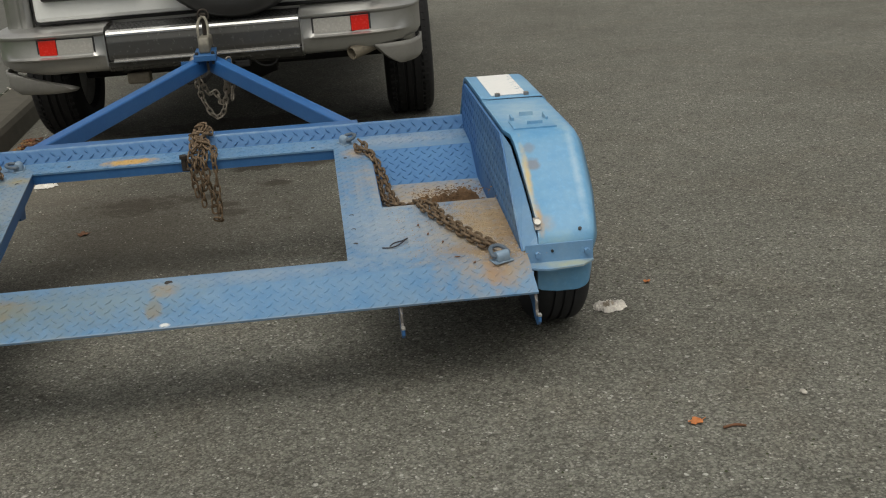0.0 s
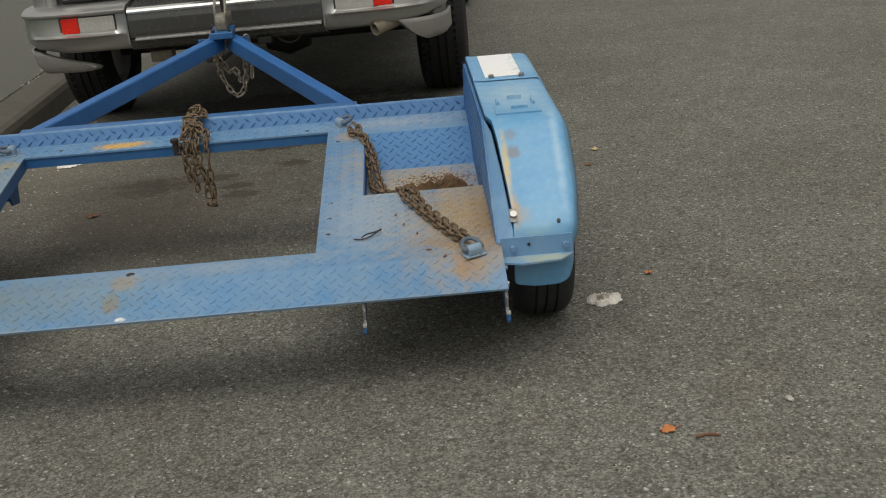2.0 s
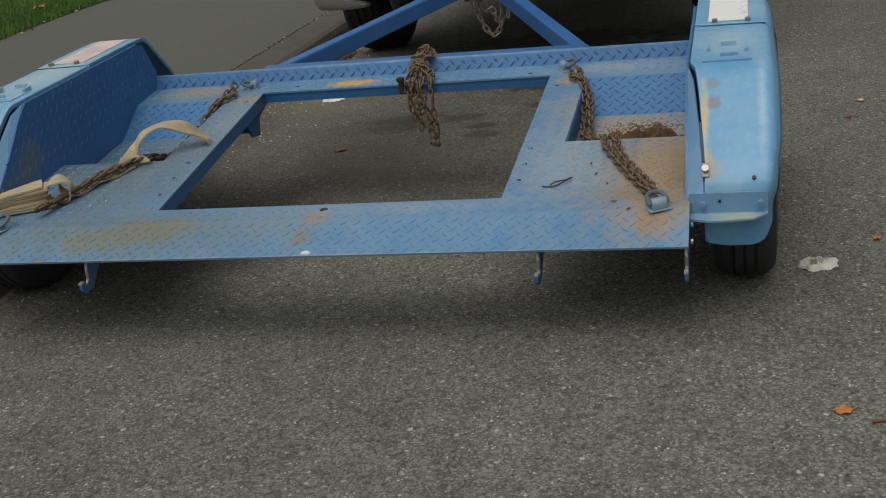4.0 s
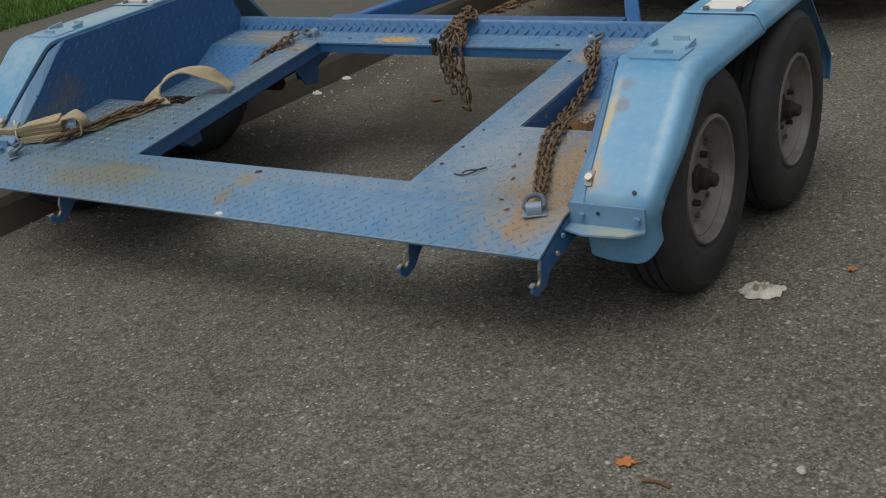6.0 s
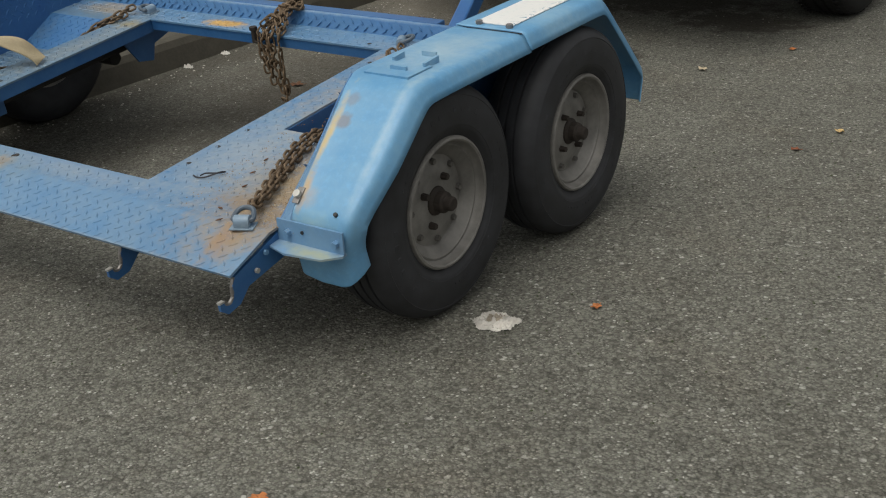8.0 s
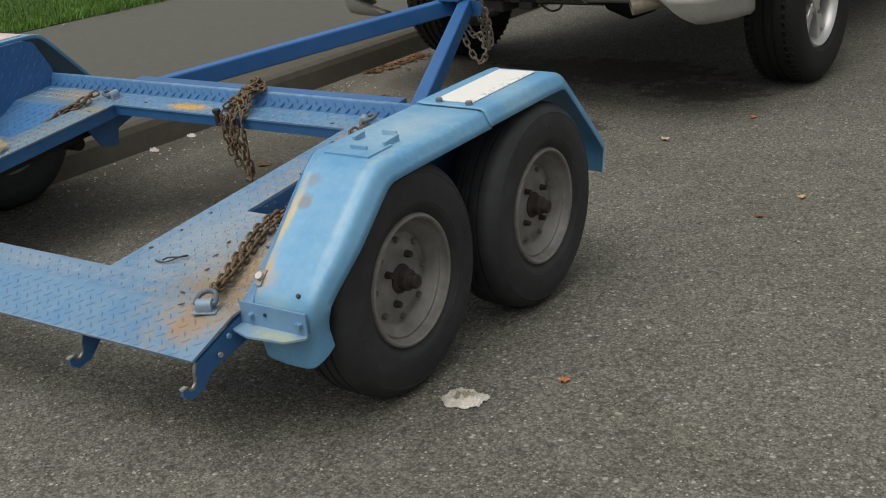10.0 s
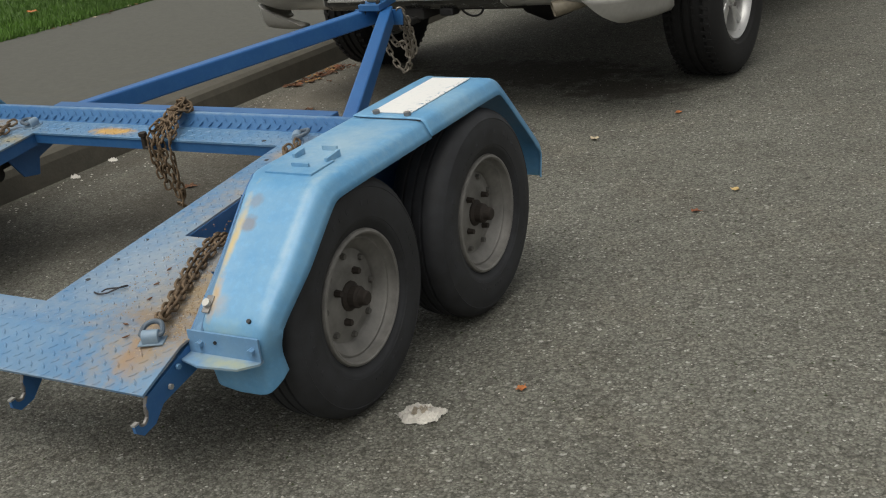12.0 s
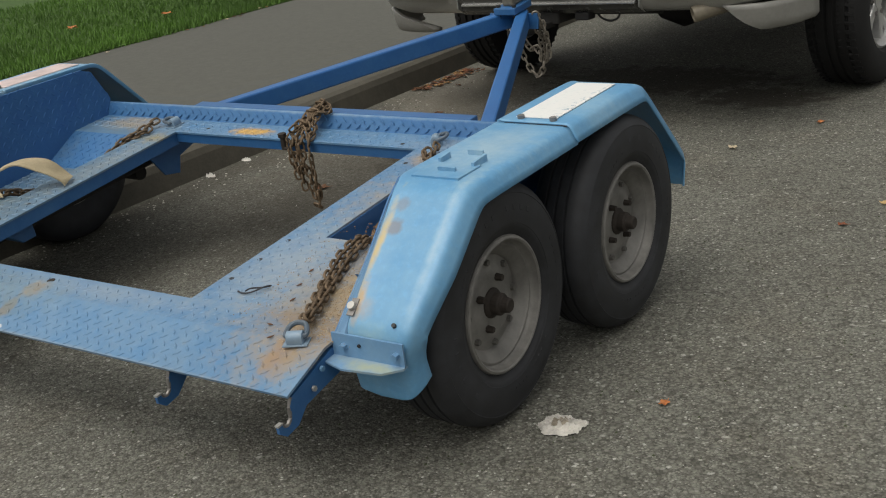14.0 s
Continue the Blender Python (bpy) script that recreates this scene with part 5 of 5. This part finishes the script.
def bumper_corner(sgn):
    """A moulded corner: rings in height of a plan outline that turns round to the wheel."""
    rings = [(0.500, 0.085, 0.985), (0.506, 0.045, 1.005), (0.522, 0.018, 1.022), (0.550, 0.006, 1.032), (0.574, 0.000, 1.036), (0.581, -0.026, 1.036), (0.587, -0.031, 1.036), (0.597, -0.006, 1.036), (0.640, 0.000, 1.036), (0.676, 0.000, 1.036), (0.681, -0.012, 1.038), (0.687, -0.022, 1.040), (0.695, -0.023, 1.040), (0.706, -0.006, 1.036), (0.716, 0.030, 1.024), (0.724, 0.125, 1.000)]
    b = bmesh.new()
    rows = []
    for z, y0, w in rings:
        lip = 0.580 < z < 0.600
        row = []
        for x, dy in ((0.458, -0.010), (0.49, -0.012), (0.515, -0.011), (0.535, -0.010), (0.60, -0.008), (0.68, -0.004), (0.75, 0.003), (0.80, 0.010), (0.85, 0.022), (0.90, 0.040), (0.94, 0.062), (w - 0.062, 0.100), (w - 0.032, 0.150), (w - 0.010, 0.220), (w, 0.320), (w + 0.006, 0.62)):
            base = y0
            if lip:   # the lip under the lamp fades out at both ends
                near = min(1.0, max(0.0, (x - 0.50) / 0.03)) * min(1.0, max(0.0, (0.98 - x) / 0.12))
                base = near * y0
            # the underside sweeps up towards the flank
            up = 0.034 * min(1.0, max(0.0, (0.565 - z) / 0.065)) * min(1.0, max(0.0, (x - 0.78) / 0.20))
            row.append(b.verts.new((sgn * x, min(dy + base * (1.0 if x < w - 0.02 else 0.3), 0.62), z + up)))
        rows.append(row)
    for r, q in zip(rows, rows[1:]):
        for j in range(len(r) - 1):
            b.faces.new((r[j], r[j + 1], q[j + 1], q[j]))
    # inner end and lid
    for r in (rows[0], rows[-1]):
        b.faces.new(r + [b.verts.new((sgn * 0.80, 0.62, r[0].co.z)), b.verts.new((sgn * 0.458, 0.30, r[0].co.z))])
    bmesh.ops.remove_doubles(b, verts=b.verts[:], dist=1e-5)
    bmesh.ops.recalc_face_normals(b, faces=b.faces[:])
    bp = part("bumper_corner", b, M_silver, suv, smooth=True)
    part("end_cap", extrude_poly([(-0.016, 0.53), (-0.020, 0.70), (0.0, 0.714), (0.2, 0.714), (0.2, 0.50), (0.03, 0.503)], "x", *sorted((sgn * 0.4585, sgn * 0.466)), 0.002), M_silver, bp)
    i0, i1, i2 = (0.522, 0.700, 0.786) if sgn > 0 else (0.518, 0.690, 0.778)
    part("lamp_recess", extrude_poly([(sgn * (i0 - 0.008), -0.0135), (sgn * i1, -0.008), (sgn * (i2 + 0.008), 0.004), (sgn * (i2 + 0.008), 0.04), (sgn * (i0 - 0.008), 0.02)], "z", 0.5985, 0.6775), M_black, bp)
    a = [(i0, -0.017), (i1 - 0.001, -0.011), (i1 - 0.001, 0.02), (i0, 0.02)]
    part("reversing_lens", extrude_poly([(sgn * x, y) for x, y in a], "z", 0.602, 0.673, 0.004), M_clear, bp, "clear ribbed reversing lens")
    for k in range(7):
        z = 0.609 + 0.0085 * k
        part("lens_rib", extrude_poly([(sgn * (i0 + 0.004), -0.0185), (sgn * (i1 - 0.004), -0.0125), (sgn * (i1 - 0.004), -0.009), (sgn * (i0 + 0.004), -0.015)], "z", z, z + 0.003), M_clear, bp)
    a = [(i1 + 0.001, -0.0115), (i1 + 0.05, -0.005), (i2, 0.001), (i2, 0.03), (i1 + 0.001, 0.03)]
    part("red_reflector", extrude_poly([(sgn * x, y) for x, y in a], "z", 0.601, 0.674, 0.004), M_red, bp, "red reflector")
    # body corner between tailgate and flank
    post = [(0.826, 0.150), (0.850, 0.126), (0.872, 0.128), (0.884, 0.150), (0.900, 0.152), (0.935, 0.168), (0.965, 0.205), (0.985, 0.27), (0.99, 0.40), (0.985, 0.62), (0.826, 0.62)]
    part("rear_post", extrude_poly([(sgn * x, y) for x, y in post], "z", 0.700, 1.72, 0.004), M_silver, suv, smooth=True)
    # lower skirt that runs down to the wheel
    sk = bmesh.new()
    rows = []
    inner = (0.785, 0.808, 0.833, 0.860, 0.888, 0.912, 0.938) if sgn > 0 else (0.950, 0.860, 0.765, 0.670, 0.635, 0.655, 0.73)
    for (z, y0), x0 in zip(((0.520, 0.017), (0.496, 0.026), (0.470, 0.032), (0.446, 0.040), (0.428, 0.050), (0.414, 0.062), (0.408, 0.078)), inner):
        w = 1.036 - max(0.0, 0.425 - z) * 1.0
        line = [(0.58, -0.008), (0.68, -0.004), (0.75, 0.003), (0.80, 0.010), (0.85, 0.022), (0.90, 0.040), (0.94, 0.062), (w - 0.062, 0.100), (w - 0.032, 0.150), (w - 0.010, 0.220), (w, 0.320), (w + 0.004, 0.42)]
        xs, ys = [q[0] for q in line], [q[1] for q in line]
        plan = [(x0, float(np.interp(x0, xs, ys)) + y0 + 0.03)] + [(x0 + (w + 0.004 - x0) * k / 12, float(np.interp(x0 + (w + 0.004 - x0) * k / 12, xs, ys)) + y0) for k in range(1, 10)] + [(w - 0.010, 0.220 + y0), (w, 0.320 + y0), (w + 0.004, 0.42)]
        rows.append([sk.verts.new((sgn * x, y, z)) for x, y in plan])
    for r, q in zip(rows, rows[1:]):
        for j in range(len(r) - 1):
            sk.faces.new((r[j], r[j + 1], q[j + 1], q[j]))
    bmesh.ops.recalc_face_normals(sk, faces=sk.faces[:])
    o = part("lower_skirt", sk, M_silver_dull, bp, smooth=True)
    mod = o.modifiers.new("thickness", "SOLIDIFY")
    mod.thickness = 0.012


bumper_corner(1)
bumper_corner(-1)
ex = [(-0.02, 0.0), (-0.03, 0.024), (-0.060, 0.026), (-0.062, 0.031), (-0.056, 0.033), (0.105, 0.033), (0.105, 0.0)]
part("exhaust_pipe", revolve(ex, 24, False), M_exhaust, suv, "sooty pale exhaust pipe", at=pose(0.735, 0.045, 0.505, 0, -12, 40), smooth=True)
part("spare_wheel_cover", revolve([(-0.13, 0.0), (-0.15, 0.22), (-0.14, 0.34), (-0.10, 0.40), (-0.02, 0.425), (0.06, 0.40), (0.08, 0.33), (0.08, 0.0)], 56, False), M_cover, suv, "dark grey spare wheel cover", at=pose(0.17, 0.04, 1.13, 0, 0, 90), smooth=True)
part("chassis", box(-0.55, 0.55, 0.55, 5.2, 0.50, 0.66, 0.02), M_under, suv)
part("fuel_tank", box(-0.50, 0.10, 1.45, 2.3, 0.36, 0.52, 0.04), M_under, suv)
part("rear_axle", rod((-0.85, 1.10, 0.375), (0.85, 1.10, 0.375), 0.05), M_under, suv)
part("differential", revolve([(-0.14, 0.0), (-0.12, 0.09), (0.0, 0.13), (0.12, 0.09), (0.14, 0.0)], 20, False), M_under, suv, at=pose(0.1, 1.1, 0.375), smooth=True)
tow = part("tow_bar", box(-0.05, 0.05, 0.02, 0.6, 0.455, 0.505, 0.008), M_under, suv)
part("cross_tube", rod((-0.45, 0.20, 0.495), (0.45, 0.20, 0.495), 0.030), M_under, tow)
part("tow_ball", revolve([(-0.08, 0.014), (-0.02, 0.014), (-0.015, 0.022), (0.005, 0.026), (0.022, 0.016), (0.026, 0.0), (-0.08, 0.0)], 20, False), M_nut, tow, at=pose(-0.03, -0.16, 0.54, 0, -90, 0), smooth=True)
part("tow_tongue", box(-0.075, 0.015, -0.20, 0.05, 0.440, 0.470, 0.008), M_under, tow)
part("trailer_socket", box(0.13, 0.20, 0.02, 0.08, 0.47, 0.505, 0.008), M_black, tow)
part("hanging_cable", tube([(0.22, 0.06, 0.50), (0.235, 0.06, 0.478), (0.275, 0.06, 0.462), (0.315, 0.06, 0.472), (0.335, 0.06, 0.505)], 0.005, 8, False, 6), M_black, tow, smooth=True)
part("tow_eye_bracket", box(-0.41, -0.30, 0.10, 0.17, 0.42, 0.475, 0.01), M_exhaust, suv)


def car_wheel(m):
    r, rim = 0.375, 0.215
    disc = [(0.105, rim + 0.004), (0.112, rim - 0.006), (0.104, rim - 0.016), (0.07, rim - 0.024), (0.0, rim - 0.03), (-0.04, rim - 0.03), (-0.04, 0.0), (-0.06, 0.0), (-0.06, rim - 0.02), (-0.10, rim)]
    wh = part("wheel", revolve(disc, 56, False), M_alloy, suv, "silver five-spoke alloy wheel", at=m, smooth=True)
    part("brake_disc", rod((-0.035, 0, 0), (0.0, 0, 0), 0.17, 32), M_under, wh)
    prof = [(0.10, rim), (0.125, rim + 0.02), (0.134, rim + 0.07), (0.128, r - 0.05), (0.118, r - 0.022), (0.10, r - 0.006), (0.082, r), (0.078, r - 0.008), (0.068, r - 0.008), (0.064, r), (0.030, r), (0.026, r - 0.009), (0.016, r - 0.009), (0.012, r),
            (-0.012, r), (-0.016, r - 0.009), (-0.026, r - 0.009), (-0.030, r), (-0.064, r), (-0.068, r - 0.008), (-0.078, r - 0.008), (-0.082, r), (-0.10, r - 0.006), (-0.118, r - 0.022), (-0.128, r - 0.05), (-0.134, rim + 0.07), (-0.125, rim + 0.02), (-0.10, rim)]
    ty = part("tyre", revolve(prof, 72), M_tyre_car, wh, "black off-road tyre with deep tread", smooth=True)
    v, f = [], []
    for i in range(60):
        a = 2 * math.pi * i / 60
        for x0, x1, sk in ((0.066, 0.104, 0.02), (-0.104, -0.066, -0.02), (0.030, 0.062, -0.015), (-0.062, -0.030, 0.015)):
            k = len(v)
            for x, da, rr in ((x0, -0.022, r - 0.004), (x1, -0.022 + sk, r - 0.008), (x1, 0.022 + sk, r - 0.008), (x0, 0.022, r - 0.004), (x0, -0.018, r + 0.003), (x1, -0.018 + sk, r - 0.004), (x1, 0.018 + sk, r - 0.004), (x0, 0.018, r + 0.003)):
                v.append((x, rr * math.cos(a + da), rr * math.sin(a + da)))
            f += [(k + 4, k + 5, k + 6, k + 7), (k, k + 1, k + 5, k + 4), (k + 1, k + 2, k + 6, k + 5), (k + 2, k + 3, k + 7, k + 6), (k + 3, k, k + 4, k + 7)]
    me = bpy.data.meshes.new("tyre_tread")
    me.from_pydata(v, [], f)
    me.materials.append(M_tyre_car)
    o = new("tyre_tread", me)
    o.parent = wh
    o["kind"] = "stuff"
    first = None
    for i in range(5):
        mm = pose(0, 0, 0, 72 * i + 10, 0, 0)
        if first is None:
            b = extrude_poly([(0.03, -0.024), (0.11, -0.026), (rim - 0.022, -0.052), (rim - 0.022, -0.022), (0.14, 0.0), (rim - 0.022, 0.022), (rim - 0.022, 0.052), (0.11, 0.026), (0.03, 0.024)], "x", 0.03, 0.082, 0.006)
            first = part("spoke", b, M_alloy, wh, at=mm)
        else:
            again(first, "spoke", wh, mm)
    part("hub_cap", rod((0.0, 0, 0), (0.085, 0, 0), 0.05, 20, None, 0.042), M_alloy, wh)
    first = None
    for i in range(6):
        a = 2 * math.pi * i / 6
        p = (0.078, 0.068 * math.cos(a), 0.068 * math.sin(a))
        if first is None:
            first = part("wheel_nut", rod((-0.01, 0, 0), (0.012, 0, 0), 0.010, 6), M_nut, wh, at=Matrix.Translation(p))
        else:
            again(first, "wheel_nut", wh, Matrix.Translation(p))
    return wh


for y in (1.10, 4.75):
    for x, turn in ((0.965, 0), (-0.965, 180)):
        car_wheel(pose(x, y, 0.38 + x * math.tan(radians(LEAN)), 0, 0, turn))

# ---- litter on the ground ----
def leaf(x, y, z, size, turn, material, label, name="dead_leaf", tilt=8):
    """A lobed dry leaf, curled, with its stalk."""
    r = random.Random(int((x + 9) * 1000))
    b = bmesh.new()
    c = b.verts.new((0, 0, 0.15 * size))
    ring = []
    n = 20
    for i in range(n):
        a = 2 * math.pi * i / n
        rad = size * 0.5 * (0.62 + 0.38 * abs(math.cos(2.5 * a)) ** 0.7) * r.uniform(0.85, 1.1)
        ring.append(b.verts.new((rad * math.cos(a), rad * 0.8 * math.sin(a), 0.004 + 0.22 * size * abs(math.sin(a * 1.5)) * r.uniform(0.3, 1.0))))
    for i in range(n):
        b.faces.new((c, ring[i], ring[(i + 1) % n]))
    ex = bmesh.ops.extrude_face_region(b, geom=b.faces[:])
    for e in ex["geom"]:
        if isinstance(e, bmesh.types.BMVert):
            e.co.z += 0.0012
    merge(b, rod((size * 0.3, 0, 0.004), (size * 0.75, size * 0.1, 0.006), 0.0009, 5))
    return tagged(part(name, b, material, at=pose(x, y, z, tilt * 0.3, 0, turn), smooth=False), label, "leaf", "fallen leaves")


ON = "dry orange leaf lying on the asphalt"
leaf(0.317, -0.309, 0, 0.042, 20, M_leaf, ON)
leaf(0.486, 0.694, 0, 0.030, 80, M_leaf, ON)
leaf(0.514, 2.00, 0, 0.032, 10, M_leaf_red, "dry reddish leaf lying on the asphalt")
leaf(0.583, 2.236, 0, 0.036, 140, M_leaf_yellow, "pale yellow leaf lying on the asphalt")
leaf(0.08, 3.20, 0, 0.036, 60, M_leaf, ON)
leaf(-0.13, 2.76, 0, 0.045, 100, M_leaf_pale, "pale dry leaf lying on the asphalt")
leaf(-1.495, 1.873, 0.0, 0.055, 30, M_leaf_brown, "curled dark brown leaf lying under the trailer", tilt=30)
leaf(-1.72, 3.05, 0.0, 0.05, 200, M_leaf_brown, "curled dark brown leaf lying under the trailer")
rnd = random.Random(77)
for i in range(80):
    y = 3.98 - 0.52 * rnd.random() ** 1.2
    x = -2.16 + abs(rnd.gauss(0, 0.05))
    leaf(x, y, 0.004 * rnd.random(), rnd.uniform(0.022, 0.044), rnd.uniform(0, 360), rnd.choice((M_leaf_red, M_leaf_brown, M_leaf_brown, M_leaf_brown, M_leaf_tan)), "dry red-brown leaf heaped against the kerb", tilt=rnd.uniform(-80, 80))
for i in range(26):
    q = KERB @ Vector((-2.64 + rnd.gauss(0, 0.05), rnd.uniform(0.5, 6.5), 0.130))
    leaf(q.x, q.y, q.z, rnd.uniform(0.02, 0.05), rnd.uniform(0, 360), rnd.choice((M_leaf_brown, M_leaf_tan, M_leaf_pale)), "dry leaf scrap on the edge of the footpath", tilt=rnd.uniform(-40, 40))
for x, y in ((-5.5, 4.9), (-5.3, 5.9), (-5.9, 4.3)):
    leaf(x, y, 0.165, 0.10, rnd.uniform(0, 360), M_leaf_yellow if rnd.random() < 0.5 else M_leaf, "dry yellow leaf lying on the lawn")


def crumple(rx, ry, h, seed):
    b = bmesh.new()
    bmesh.ops.create_grid(b, x_segments=44, y_segments=38, size=1)
    kill = []
    for v in b.verts:
        d, a = math.hypot(v.co.x, v.co.y), math.atan2(v.co.y, v.co.x)
        edge = 0.78 + 0.22 * noise.noise(Vector((math.cos(a) * 1.7, math.sin(a) * 1.7, seed)))
        if d > edge:
            kill.append(v)
        q = Vector((v.co.x * 4, v.co.y * 4, seed))
        z = h * (0.25 + 0.9 * abs(noise.noise(q)) * 2 * (1 - d * 0.5)) + h * 0.5 * abs(noise.noise(q * 2.3)) + h * 0.3 * noise.noise(q * 4)
        v.co = Vector((v.co.x * rx, v.co.y * ry, max(0.0008, z if d < edge - 0.08 else z * 0.4)))
    bmesh.ops.delete(b, geom=kill, context="VERTS")
    ex = bmesh.ops.extrude_face_region(b, geom=b.faces[:])
    for e in ex["geom"]:
        if isinstance(e, bmesh.types.BMVert):
            e.co.z += 0.001
    return b


tissue = part("crumpled_tissue", crumple(0.072, 0.058, 0.013, 2.0), M_paper, at=pose(0.318, 0.51, 0, 0, 0, 20))
# a small brown sheet laid in the middle of the tissue
part("soaked_patch", crumple(0.034, 0.017, 0.009, 5.0), M_brown_tissue, tissue, "brown patch", at=pose(-0.002, 0.004, 0.0070, 0, 0, 25))
tagged(tissue, "crumpled dirty white tissue flat on the asphalt", "litter")
tagged(part("paper_scrap", crumple(0.075, 0.05, 0.016, 5.0), M_paper_clean, at=pose(-1.82, 2.78, 0, 0, 0, 10)), "torn white paper scrap under the trailer", "litter")
tagged(part("paper_scrap", crumple(0.03, 0.02, 0.010, 7.0), M_paper_clean, at=pose(-2.14, 2.125, 0)), "torn white paper scrap in the gutter", "litter")
tagged(part("paper_scrap", crumple(0.03, 0.02, 0.012, 9.0), M_paper_clean, at=pose(-2.12, 1.875, 0)), "torn white paper scrap in the gutter", "litter")
b = tube([(0.37, -0.352, 0.004), (0.40, -0.348, 0.006), (0.425, -0.355, 0.004)], 0.0035, 6, False, 4)
tagged(part("twig", b, M_leaf_brown), "short dark twig on the asphalt", "twig")
b = bmesh.new()
bmesh.ops.create_icosphere(b, subdivisions=2, radius=0.012)
for v in b.verts:
    v.co *= 0.8 + 0.4 * noise.noise(v.co * 90)
    v.co.z *= 0.7
tagged(part("pebble", b, M_stone, at=pose(0.626, -0.215, 0.007)), "pale rounded pebble on the asphalt", "pebble")
